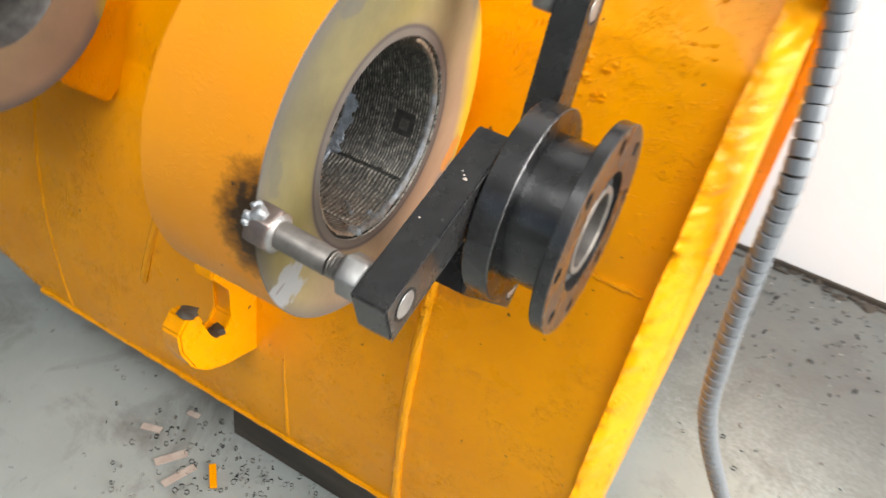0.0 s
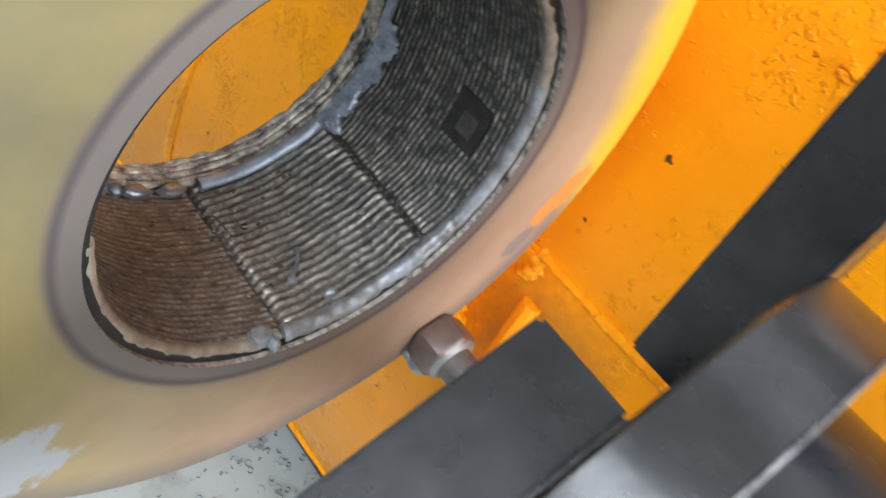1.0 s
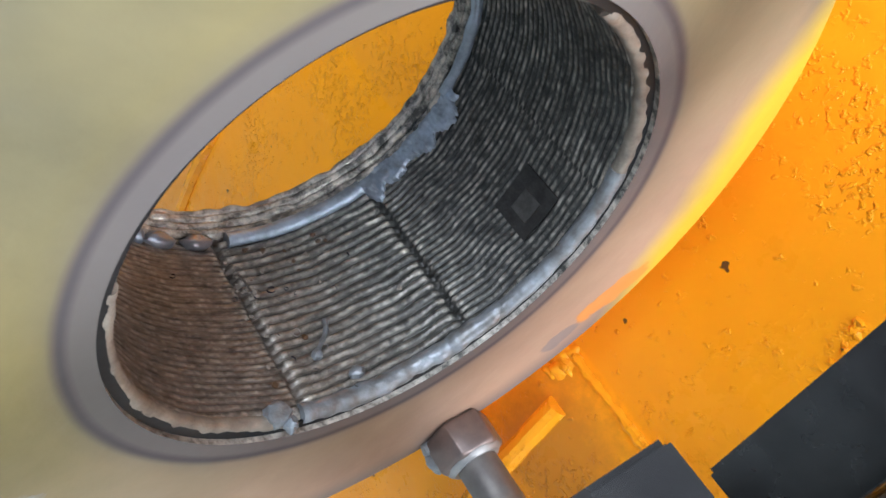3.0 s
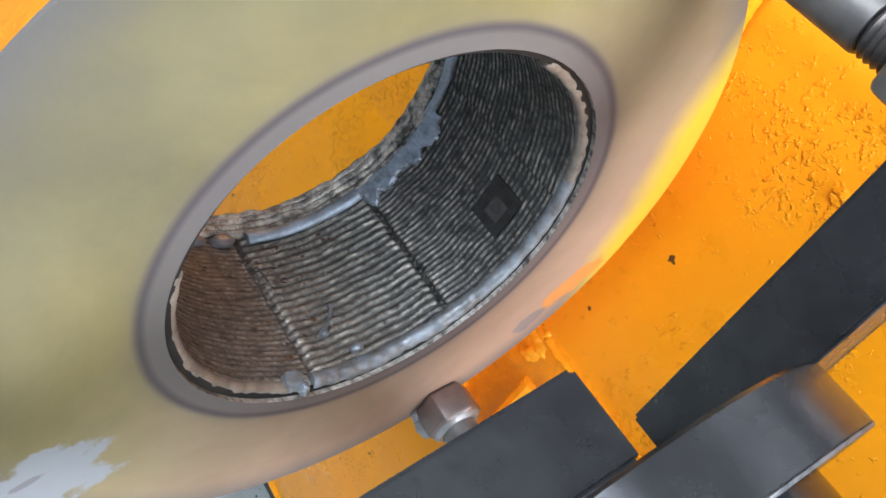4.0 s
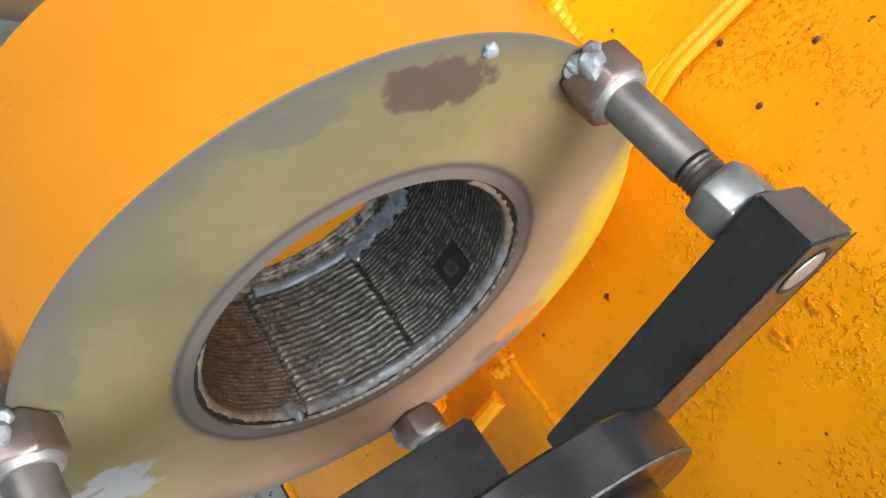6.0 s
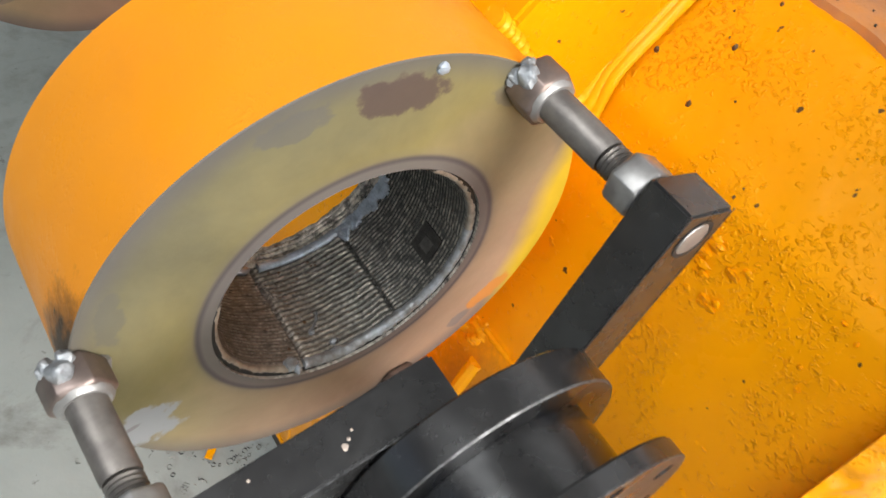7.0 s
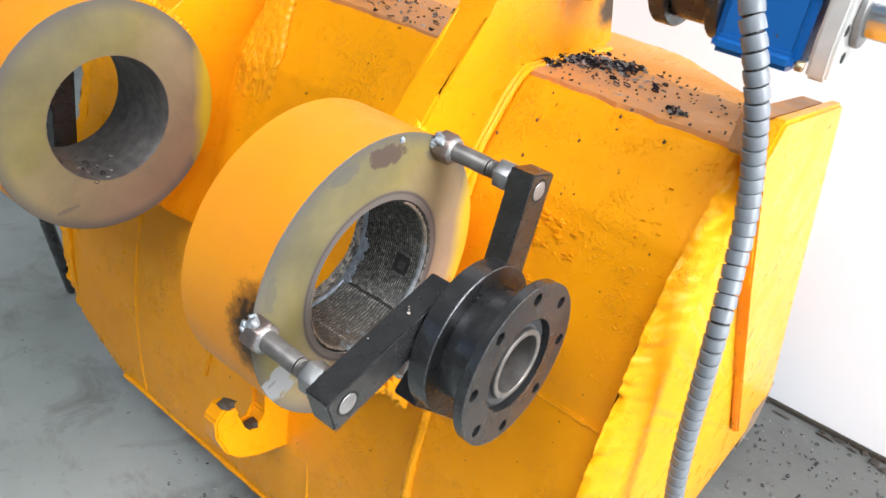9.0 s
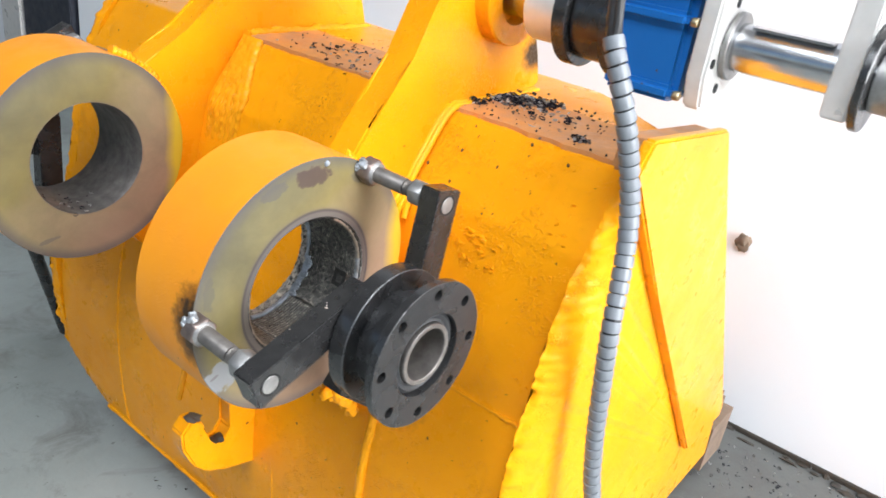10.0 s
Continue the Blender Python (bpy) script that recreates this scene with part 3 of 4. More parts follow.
def ridges(a, y, r):
    """Ripples of the welded-up bore: coarse in the lowest segment, finer beside it, seams between."""
    d = math.degrees(a) % 360
    ca, sa = math.cos(a), math.sin(a)
    seam = 0.0
    for s, wide, deep in ((SEAM_R, 1.0, 0.0022), (SEAM_L, 1.1, 0.0022), (66, 1.5, 0.002), (158, 1.5, 0.002)):
        q = abs((d - s - 0.6 * noise.noise(Vector((y * 90, s, 0))) + 180) % 360 - 180)
        seam += deep * math.exp(-(q / wide) ** 2)
    low = SEAM_L < d < SEAM_R
    left = 158 < d < SEAM_L
    amp, pitch = (0.00095, 0.00345) if low else ((0.00030, 0.0024) if left else (0.00046, 0.00245))
    slope = 0.0012 * math.sin(a * 2.2 + (0 if low else 2)) + 0.0011 * noise.noise(Vector((ca * 5, sa * 5, y * 30 + (3 if low else 8))))
    drift = slope + 0.00012 * noise.noise(Vector((ca * 30, sa * 30, y * 90)))
    w = -amp * (abs(math.sin(math.pi * (y + drift) / pitch)) ** 0.75 * 2 - 1.2)
    row = math.floor((y + drift) / pitch)
    w *= 0.55 + 1.1 * abs(noise.noise(Vector((ca * 9 + row * 3.7, sa * 9, row * 5.3))))
    fine = 0.00022 * noise.noise(Vector((ca * 60, sa * 60, y * 420))) + 0.0005 * noise.noise(Vector((ca * 4, sa * 4, y * 25)))
    if 334.2 < d < 349.0 and 0.0166 < y < 0.0332:
        w, fine = w * 0.12 + 0.0003, fine * 0.4
    return w + seam + fine


n = 230
prof = [(0.0742, 0.0030), (0.0722, 0.0050)] + [(RL, 0.0065 + 0.0715 * i / n) for i in range(n + 1)] + [(0.0700, 0.0800), (0.0695, 0.0860), (0.0697, 0.0893), (0.0743, 0.0897), (0.0743, 0.0036)]
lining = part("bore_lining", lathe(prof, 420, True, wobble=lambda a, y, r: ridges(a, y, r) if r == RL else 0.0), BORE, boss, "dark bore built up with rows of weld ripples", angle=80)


def ring_path(r, y, a0, a1, step=1.2, wr=0.0, wy=0.0, seed=0.0):
    pts, k = [], max(2, int(abs(a1 - a0) / step))
    for i in range(k + 1):
        a = radians(a0 + (a1 - a0) * i / k)
        jr = wr * noise.noise(Vector((math.cos(a) * 9, math.sin(a) * 9, seed)))
        jy = wy * noise.noise(Vector((math.cos(a) * 9, math.sin(a) * 9, seed + 5)))
        pts.append(Vector(((r + jr) * math.cos(a), y + jy, (r + jr) * math.sin(a))))
    return pts


def bore_lump(deg, y, depth, size, seed, bm=None, amount=0.3, sub=3, r=RL):
    """A lump on the bore wall; size is along the round, along the axis and off the wall."""
    own = lump((0, 0, 0), size, seed, None, amount, sub)
    bmesh.ops.transform(own, matrix=Matrix.Rotation(radians(90 - deg), 4, "Y") @ Matrix.Translation((0, y, r - depth)), verts=own.verts)
    if bm is None:
        return own
    me = bpy.data.meshes.new("tmp")
    own.to_mesh(me)
    own.free()
    bm.from_mesh(me)
    bpy.data.meshes.remove(me)
    return bm


# Flat near-black ring standing in for the shade in the gap.
part("crevice_shade", lathe([(0.0720, 0.0026), (0.0746, 0.0022), (0.0746, 0.0034), (0.0720, 0.0034)], 160), DARK, boss, "flat black ring painting the shade behind the mouth of the bore")
part("rim_weld", sweep(ring_path(0.0722, 0.0048, 170, 252, 0.8, 0.0003, 0.0004), 0.0023, 12, 1.0, 0.07, 0.006), RIM_WARM, boss, "thin straw-tinted weld round the mouth of the bore")
part("rim_weld", sweep(ring_path(0.0720, 0.0051, 257, 318, 0.7, 0.0007, 0.0006, 3), 0.0031, 14, 1.0, 0.13, 0.007, 3), RIM_STEEL, boss, "rough silvery weld round the mouth of the bore")
part("rim_weld", sweep(ring_path(0.0722, 0.0047, 316, 368, 0.7, 0.0004, 0.0004, 6), 0.0027, 14, 1.0, 0.08, 0.010, 6), RIM_STEEL, boss)
part("rim_weld", sweep(ring_path(0.0723, 0.0046, 366, 425, 0.7, 0.0004, 0.0004, 9), 0.0023, 12, 1.0, 0.09, 0.007, 9), RIM_WARM, boss)
part("back_weld", sweep(ring_path(0.0697, 0.0758, 261.5, 305.5, 0.7, 0.0003, 0.0003), 0.0031, 14, 0.8, 0.06, 0.004), WELD_STEEL, boss, "smooth blue-grey weld run at the back of the bore")


def spatter_sheet():
    """A drooping sheet of weld metal with a torn lower edge."""
    lobes = ((307.8, 0.0058, 2.0), (310.0, 0.0040, 1.4), (316.5, 0.0042, 4.2), (330.2, 0.0056, 2.6), (325.5, 0.0028, 2.6), (340.0, 0.0052, 3.6), (336, 0.0020, 1.6))
    bm = bmesh.new()
    na, nv = 150, 22
    rows = []
    for i in range(na + 1):
        d = 305.5 + 41.5 * i / na
        a = radians(d)
        low = 0.0728 - sum(h * math.exp(-((d - c) / w) ** 2) for c, h, w in lobes) + 0.0016 * noise.noise(Vector((d * 0.55, 2, 0))) + 0.0007 * noise.noise(Vector((d * 1.5, 5, 0)))
        top = 0.0800 + 0.0006 * noise.noise(Vector((d * 0.3, 9, 0)))
        row = []
        for j in range(nv + 1):
            f = j / nv
            y = low + (top - low) * f
            body = (1 - (2 * f - 1) ** 6) ** 0.5
            thick = 0.0032 * body * (0.75 + 0.35 * noise.noise(Vector((d * 0.22, f * 2.2, 1))) + 0.16 * noise.noise(Vector((d * 0.8, y * 500, 4))))
            r = RL + 0.0004 - thick
            row.append(bm.verts.new((r * math.cos(a), y, r * math.sin(a))))
        rows.append(row)
    for p, q in zip(rows, rows[1:]):
        for j in range(nv):
            bm.faces.new((p[j], p[j + 1], q[j + 1], q[j]))
    return bm


part("back_weld", spatter_sheet(), WELD_STEEL, boss, "ragged blue-grey sheet of weld metal at the back of the bore", angle=70)
part("back_weld", sweep(ring_path(0.0695, 0.0785, 344, 402, 0.7, 0.0005, 0.0012, 4), 0.0022, 12, 0.9, 0.14, 0.012, 5), WELD_STEEL, boss, "narrow weld ridge above the sheet")
for i, (d, half) in enumerate(((215.5, 3.0), (221.5, 3.1), (228.0, 3.2), (233.8, 2.2), (241.0, 4.6), (252.2, 4.4))):
    part("weld_bead", bore_lump(d, 0.0752, 0.0012, (RL * radians(half), 0.0030, 0.0026), i + 31, None, 0.22), BEAD_STEEL, boss, "rounded weld bead, blue-grey with a rusty top")
for k, (rr, yy, th) in enumerate(((0.0702, 0.0796, 0.0016), (0.0697, 0.0828, 0.0017), (0.0695, 0.0858, 0.0019), (0.0697, 0.0884, 0.0018))):
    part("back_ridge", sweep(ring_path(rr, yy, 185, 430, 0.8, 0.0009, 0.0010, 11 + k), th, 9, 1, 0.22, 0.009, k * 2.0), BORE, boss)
part("weld_blob", bore_lump(249.7, 0.0055, 0.0010, (0.0046, 0.0040, 0.0036), 4, None, 0.35), RIM_STEEL, boss, "rough weld blob at the end of a seam")
part("weld_blob", bore_lump(252.5, 0.0020, 0.0002, (0.0020, 0.0028, 0.0026), 14, None, 0.5), RIM_STEEL, boss)
part("weld_blob", bore_lump(275.6, 0.0114, 0.0009, (0.0029, 0.0021, 0.0022), 6, None, 0.25), RIM_STEEL, boss)
part("weld_blob", bore_lump(268.3, 0.0222, 0.0012, (0.0019, 0.0019, 0.0019), 8, None, 0.2), RIM_STEEL, boss)
part("weld_spike", sweep(catmull([((RL - 0.0012) * math.cos(radians(d)), y, (RL - 0.0012) * math.sin(radians(d))) for d, y in ((268.6, 0.0230), (271.5, 0.0262), (274.0, 0.0295), (275.3, 0.0335))], 8), 0.0009, 8, 1, 0.3, 0.004), RIM_STEEL, boss)

part("weld_blob", lump((0.012, -0.0005, 0.1285), (0.003, 0.002, 0.003), 5, None, 0.3, 2), WELD_STEEL, boss)

# square patch lying on the bore wall
def patch(y0, y1, d0, d1, rr):
    bm = bmesh.new()
    g = [[bm.verts.new((rr * math.cos(radians(d0 + (d1 - d0) * i / 6)), y0 + (y1 - y0) * j, rr * math.sin(radians(d0 + (d1 - d0) * i / 6)))) for j in (0, 1)] for i in range(7)]
    h = [[bm.verts.new((v.co.x * 1.03, v.co.y, v.co.z * 1.03)) for v in q] for q in g]
    for s in (g, h):
        for p, q in zip(s, s[1:]):
            bm.faces.new((p[0], p[1], q[1], q[0]))
    for p, q, t, w in zip(g, g[1:], h, h[1:]):
        bm.faces.new((p[0], q[0], w[0], t[0])), bm.faces.new((p[1], q[1], w[1], t[1]))
    bm.faces.new((g[0][0], g[0][1], h[0][1], h[0][0])), bm.faces.new((g[-1][0], g[-1][1], h[-1][1], h[-1][0]))
    return bm


part("patch_centre", patch(0.0202, 0.0282, -22.6, -15.8, 0.06995), PATCH_MID, boss)
bm = patch(0.0164, 0.0334, -26.2, -10.8, 0.0702)
part("test_patch", bm, PATCH, boss, "dark square mark on the bore wall")

bossb = bpart("pin_boss", lathe([(RB - 0.0006, 0.418), (RB, 0.4186), (RB, 0.524), (RB - 0.002, 0.526), (0.0728, 0.526), (0.0728, 0.423), (0.0745, 0.4184)], 160), [BOSS_PAINT, FACE_FAR, ROD], "pin boss of the far ear with a clean bore")
for f in bossb.data.polygons:
    c = f.center
    if c.y < 0.4195 and abs(f.normal.y) > 0.5:
        f.material_index = 1
    elif math.hypot(c.x, c.z) < 0.1 and 0.42 < c.y < 0.525:
        f.material_index = 2
part("boss_weld", sweep(ring_path(RB + 0.004, 0.440, -75, 70, 1.0, 0.001, 0.001), 0.006, 10, 1, 0.35, 0.007), WELD_PAINT, bossb, "painted weld run round the boss")
part("boss_weld", sweep(ring_path(RA + 0.003, 0.042, -62, 58, 1.0, 0.001, 0.001), 0.005, 10, 1, 0.35, 0.007), WELD_PAINT, boss, "painted weld run round the boss")

# upper bosses
CX, CZ = 0.335, 0.270
up1 = bpart("upper_boss", lathe([(0.058, 0.028), (0.06, 0.03), (0.06, 0.10), (0.058, 0.102), (0.035, 0.102), (0.035, 0.028)], 72, centre=(CX, CZ)), ORANGE, "upper pin boss carrying the boring bar")
up2 = bpart("upper_boss", lathe([(0.068, 0.43), (0.07, 0.432), (0.07, 0.50), (0.068, 0.502), (0.035, 0.502), (0.035, 0.43)], 72, centre=(CX, CZ)), ORANGE)

# weld runs between ear and shell
def between(p, q, f):
    return tuple(u + (v - u) * f for u, v in zip(p, q))


for k in range(4):
    y = 0.0565 - 0.0048 * k
    lift = 0.0050 - 0.0012 * k
    pth = catmull([(0.150 + 0.010 * k, y - 0.004, 0.028 - 0.004 * k), (0.176 + 0.004 * k, y - 0.002, 0.042 - 0.002 * k), (0.1945 - lift, y, 0.062), (0.2160 - lift, y + 0.001, 0.092 + 0.4 * lift), (0.2400 - lift, y + 0.001, 0.124 + 0.6 * lift), (0.2560, y, 0.1385 + lift), (0.285, y + 0.0005, 0.1395 + 0.7 * lift), (0.35, y + 0.001, 0.1400 + 0.5 * lift), (0.44, y + 0.001, 0.1400 + 0.4 * lift)], 16)
    bpart("ear_weld", sweep(pth, 0.0040, 12, 1, 0.10, 0.006, k * 3.0), RUN_PAINT, "glossy multi-run weld between ear and shell")
pth = catmull([(0.190, 0.056, 0.03), (0.199, 0.055, 0.066), (0.222, 0.054, 0.098), (0.252, 0.053, 0.137), (0.30, 0.054, 0.139), (0.40, 0.055, 0.140)], 14)
bpart("ear_weld", sweep(pth, 0.0050, 14, 1, 0.04, 0.03), EAR_PAINT, "smooth root run in the corner of ear and shell")
bm = bmesh.new()
for k in range(11):
    jy = 0.002 * math.sin(k * 2.3)
    wide = 0.0058
    pth = catmull([(0.189, 0.432 - wide * k * 0.55, -0.062 + 0.004 * abs(k - 5)), (0.190, 0.430 - wide * k + jy, 0.0), (0.1945, 0.428 - wide * k * 1.05, 0.045), (0.2060, 0.428 - wide * k * 0.95 + jy, 0.072), (0.230, 0.431 - wide * k * 0.7, 0.105), (0.256, 0.434 - wide * k * 0.5, 0.138)], 30)
    sweep(pth, 0.0066, 10, 0.8, 0.20 + 0.05 * (k % 3), 0.013 + 0.004 * ((k * 7) % 5), k * 5.0, bm)
tagged(bpart("ear_weld", bm, WELD_PAINT), "broad lumpy weld patch at the far ear", kind="stuff")
bpart("ear_weld", sweep(catmull([(0.255, 0.434, 0.142), (0.35, 0.434, 0.142), (0.51, 0.434, 0.14)], 14), 0.007, 10, 1, 0.4, 0.009), WELD_PAINT)
bm = bmesh.new()
for i in range(44):
    f = random.random()
    lump((0.078 + 0.07 * f + random.gauss(0, 0.006), 0.040 + random.gauss(0, 0.005), -0.19 - 0.045 * f + random.gauss(0, 0.008)), (random.uniform(0.005, 0.011), 0.008, random.uniform(0.005, 0.010)), i + 60, bm, 0.4, 3)
for i in range(26):
    z = -0.156 + random.gauss(0, 0.005)
    lump((shell_x(z) + 0.004, random.uniform(0.018, 0.05), z), (0.006, random.uniform(0.005, 0.010), random.uniform(0.004, 0.008)), i + 160, bm, 0.4, 3)
tagged(bpart("ear_weld", bm, WELD_PAINT, angle=89), "lumpy painted weld under the boss", kind="stuff")


def down_shell(y, z0, z1, off, n=40, lean=0.0):
    return [Vector((shell_x(z0 + (z1 - z0) * i / n) + off, y + lean * i / n, z0 + (z1 - z0) * i / n)) for i in range(n + 1)]


bpart("shell_seam", sweep(down_shell(0.006, -0.17, -0.585, 0.0, lean=-0.005), 0.0065, 10, 1, 0.08, 0.02), WELD_PAINT, "raised bright seam down the shell")
bpart("shell_seam", sweep(down_shell(0.172, -0.20, -0.585, 0.0025), 0.004, 8, 1, 0.06, 0.02), ORANGE)
bpart("shell_seam", sweep(down_shell(0.335, -0.19, -0.42, 0.0, lean=0.065), 0.006, 8, 1, 0.06, 0.02), WELD_PAINT)
bpart("shell_seam", sweep(down_shell(0.58, -0.20, -0.585, 0.002), 0.004, 8, 1, 0.06, 0.02), ORANGE)
bm = sweep([Vector((shell_x(-0.147) - 0.0005, -0.185 + 0.215 * i / 110, -0.147 + 0.0012 * noise.noise(Vector((i * 0.25, 0, 4))))) for i in range(111)], 0.0026, 8, 1, 0.3, 0.008)
bpart("shell_seam", bm, WELD_PAINT)
bpart("lip_weld", sweep([Vector((0.128, -0.15 + 0.80 * i / 160, -0.588)) for i in range(161)], 0.0045, 8, 1, 0.14, 0.07), WELD_PAINT, "uneven weld along the bottom lip")

# weld scabs left on the plate
bm = bmesh.new()
for i in range(34):
    y = -0.095 + 0.055 * random.random()
    z = 0.015 + 0.04 * (random.random() - 0.5)
    lump((shell_x(z) + 0.0008, y, z), (0.0018, 0.003 + 0.003 * random.random(), 0.0025), i, bm, 0.6, 1)
for i in range(14):
    y = -0.075 + 0.02 * random.random()
    z = -0.045 + 0.02 * (random.random() - 0.5)
    lump((shell_x(z) + 0.0008, y, z), (0.0016, 0.0025, 0.002), i + 50, bm, 0.6, 1)
tagged(bpart("weld_scab", bm, ORANGE), "rough painted-over weld scabs", kind="stuff")

HOOK = [(0.13, -0.268), (0.075, -0.272), (0.048, -0.262), (0.042, -0.272), (0.056, -0.288), (0.071, -0.302), (0.073, -0.345), (0.062, -0.362), (0.046, -0.364), (0.036, -0.352), (0.03, -0.322), (0.022, -0.305),
        (0.008, -0.303), (-0.006, -0.318), (-0.004, -0.345), (0.012, -0.38), (0.035, -0.403), (0.062, -0.413), (0.13, -0.435)]
hook = bpart("lifting_hook", prism(HOOK, 0.213, 0.24, 0.003, 2), ORANGE, "yellow flame-cut hook welded to the shell")
bm = bmesh.new()
for x, z in ((0.012, -0.303), (0.02, -0.304), (0.05, -0.361), (0.058, -0.36)):
    lump((x, 0.222, z), (0.007, 0.010, 0.003), x * 100, bm, 0.5, 2)
tagged(part("grit", bm, GREASE, hook), "dark grit caught on the hook", kind="stuff")



# ---- centring tool: three-legged bearing carrier ----
def rounded_bar(x0, x1, w, y0, y1):
    return prism([(x0, -w), (x1, -w), (x1, w), (x0, w)], y0, y1, 0.0012, 2)


def bearing_carrier():
    tool = thing("bearing_carrier", "black oxide steel bearing carrier on three arms welded to the boss", "boring tool")
    part("rear_disc", lathe([(0.0655, -0.0985), (0.0665, -0.0995), (0.0665, -0.1155), (0.0655, -0.1165), (0.03, -0.1165), (0.03, -0.0985)], 128), BLACK, tool)
    part("edge_line", lathe([(0.0658, -0.1163), (0.0664, -0.1157), (0.06655, -0.1159), (0.0659, -0.1166)], 128), BLACK_EDGE, tool, "pale strip painting the highlight on the disc's worn edge")
    part("hub", lathe([(0.05, -0.1166), (0.05, -0.149), (0.03, -0.149), (0.03, -0.1166)], 96), BLACK, tool)
    holes = [circle(0.0605 * math.cos(radians(42 + 45 * k)), 0.0605 * math.sin(radians(42 + 45 * k)), 0.0054, 18) for k in range(8)]
    fl = part("flange", drilled([circle(0, 0, 0.0712, 112), circle(0, 0, 0.041, 72), *holes], -0.1568, -0.1485), BLACK, tool, "round black bolt flange with eight holes")
    # Near-black backing gives the bolt holes their shade.
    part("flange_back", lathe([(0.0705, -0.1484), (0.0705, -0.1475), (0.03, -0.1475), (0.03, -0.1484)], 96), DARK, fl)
    part("edge_line", lathe([(0.0709, -0.15685), (0.07135, -0.1566), (0.07125, -0.1560), (0.0706, -0.1567)], 128), BLACK_EDGE, fl, "pale strip painting the highlight on the flange's worn edge")
    part("seal", lathe([(0.0405, -0.1500), (0.037, -0.1520), (0.0335, -0.1500), (0.031, -0.151), (0.031, -0.146), (0.0405, -0.146)], 96), RUBBER, tool, "black rubber bearing seal")
    part("bearing_ring", lathe([(0.0305, -0.1548), (0.0298, -0.1556), (0.0262, -0.1556), (0.0254, -0.1548), (0.0254, -0.099), (0.0305, -0.099)], 96), ROD, tool, "bright steel inner bearing ring")
    for bx, bz, deg, head, fx, fz in ((-0.1280, -0.0050, 20.4, 0.0165, -0.0060, 0.0115), (0.0782, 0.1052, 260.4, 0.0145, -0.0140, 0.0083), (0.056, -0.1185, 140.4, 0.0165, 0.001, -0.002)):
        lean_x = (fx * math.cos(radians(deg)) + fz * math.sin(radians(deg))) / 0.0975
        lean_z = (fz * math.cos(radians(deg)) - fx * math.sin(radians(deg))) / 0.0975

        def leaning(bm):
            """The studs stand a little off square, so all on them leans with them."""
            for v in bm.verts:
                v.co.x += lean_x * (v.co.y + 0.0975)
                v.co.z += lean_z * (v.co.y + 0.0975)
            return bm

        arm = part("arm", rounded_bar(-head, 0.121, 0.0160, -0.0975, -0.0745), BLACK, tool, "square black steel arm")
        arm.matrix_local = pose(bx, 0, bz, 0, -deg, 0)
        # Thin pale strips for the wear and the painted highlight on the arm edges.
        for w in (-1, 1):
            part("worn_edge_glint", prism([(-head, w * 0.0156), (0.12, w * 0.0156), (0.12, w * 0.0160), (-head, w * 0.0160)], -0.09765, -0.0972, 0.0), BLACK_EDGE, arm)
        part("stud_end", lathe([(0.0001, -0.0979), (0.0079, -0.0979), (0.0085, -0.0974), (0.0085, -0.09), (0.0001, -0.09)], 32), NUT, arm, "bright stud end in the arm")
        # Near-black ring paints the shade of the recess round the stud.
        part("stud_recess_shade", lathe([(0.0086, -0.0977), (0.0104, -0.0979), (0.0104, -0.0972), (0.0086, -0.0972)], 32), DARK, arm)
        part("lock_nut", leaning(hexnut(0, 0, -0.0742, -0.0595, 0.0235, 0.3)), NUT, arm, "bright hexagon lock nut")
        thread = [(0.0001, -0.0597)]
        for i in range(5):
            thread += [(0.0080, -0.0595 + i * 0.002), (0.0070, -0.0585 + i * 0.002)]
        part("thread", leaning(lathe(thread + [(0.0001, -0.0495)], 32, False)), ROD, arm)
        part("stud", leaning(lathe([(0.0001, -0.05), (0.0078, -0.0499), (0.0083, -0.0490), (0.0083, -0.008), (0.0001, -0.008)], 40)), ROD, arm, "round steel stand-off stud")
        wn = part("welded_nut", leaning(hexnut(0, 0, -0.0155, 0.0, 0.0245, 0.9)), NUT_HOT, arm, "heat-tinted nut tacked to the boss face")
        part("collar", leaning(lathe([(0.0084, -0.0172), (0.0098, -0.0172), (0.0114, -0.0158), (0.0118, -0.0150), (0.0084, -0.0150)], 40)), NUT, arm)
        bm = bmesh.new()
        for i, (da, yy, k) in enumerate(((18, -0.0065, 1.0), (0, -0.002, 0.7), (34, -0.0015, 0.7), (50, -0.001, 0.5))):
            a = radians({20.4: 77, 260.4: 222, 140.4: 60}[deg] + da)
            lump((0.0120 * math.cos(a), yy, 0.0120 * math.sin(a)), (0.0050 * k, 0.0050 * k, 0.0050 * k), i + deg, bm, 0.32, 3)
        for i in range(2):
            a = radians({20.4: 330, 260.4: 60, 140.4: 200}[deg] + i * 12)
            lump((0.0125 * math.cos(a), -0.0015, 0.0125 * math.sin(a)), (0.003, 0.003, 0.003), i + deg + 9, bm, 0.18, 3)
        tagged(part("tack_weld", leaning(bm), RIM_STEEL, wn), "shiny tack weld", kind="stuff")
    return tool


carrier = bearing_carrier()
far_carrier = copy_thing(carrier, pose(0, 0.527, 0, 0, 0, 180) @ pose(0, 0, 0, 0, -71.6, 0))

# ---- boring machine on the upper boss ----
machine = thing("boring_machine", "portable line boring machine with blue gearbox and bright bar", "boring machine", at=(CX, 0.0, CZ))
MB = Matrix.Translation((-CX, 0, -CZ))


def mpart(name, bm, material, label="", **kw):
    ob = part(name, bm, material, machine, label, **kw)
    ob.matrix_parent_inverse = MB
    return ob


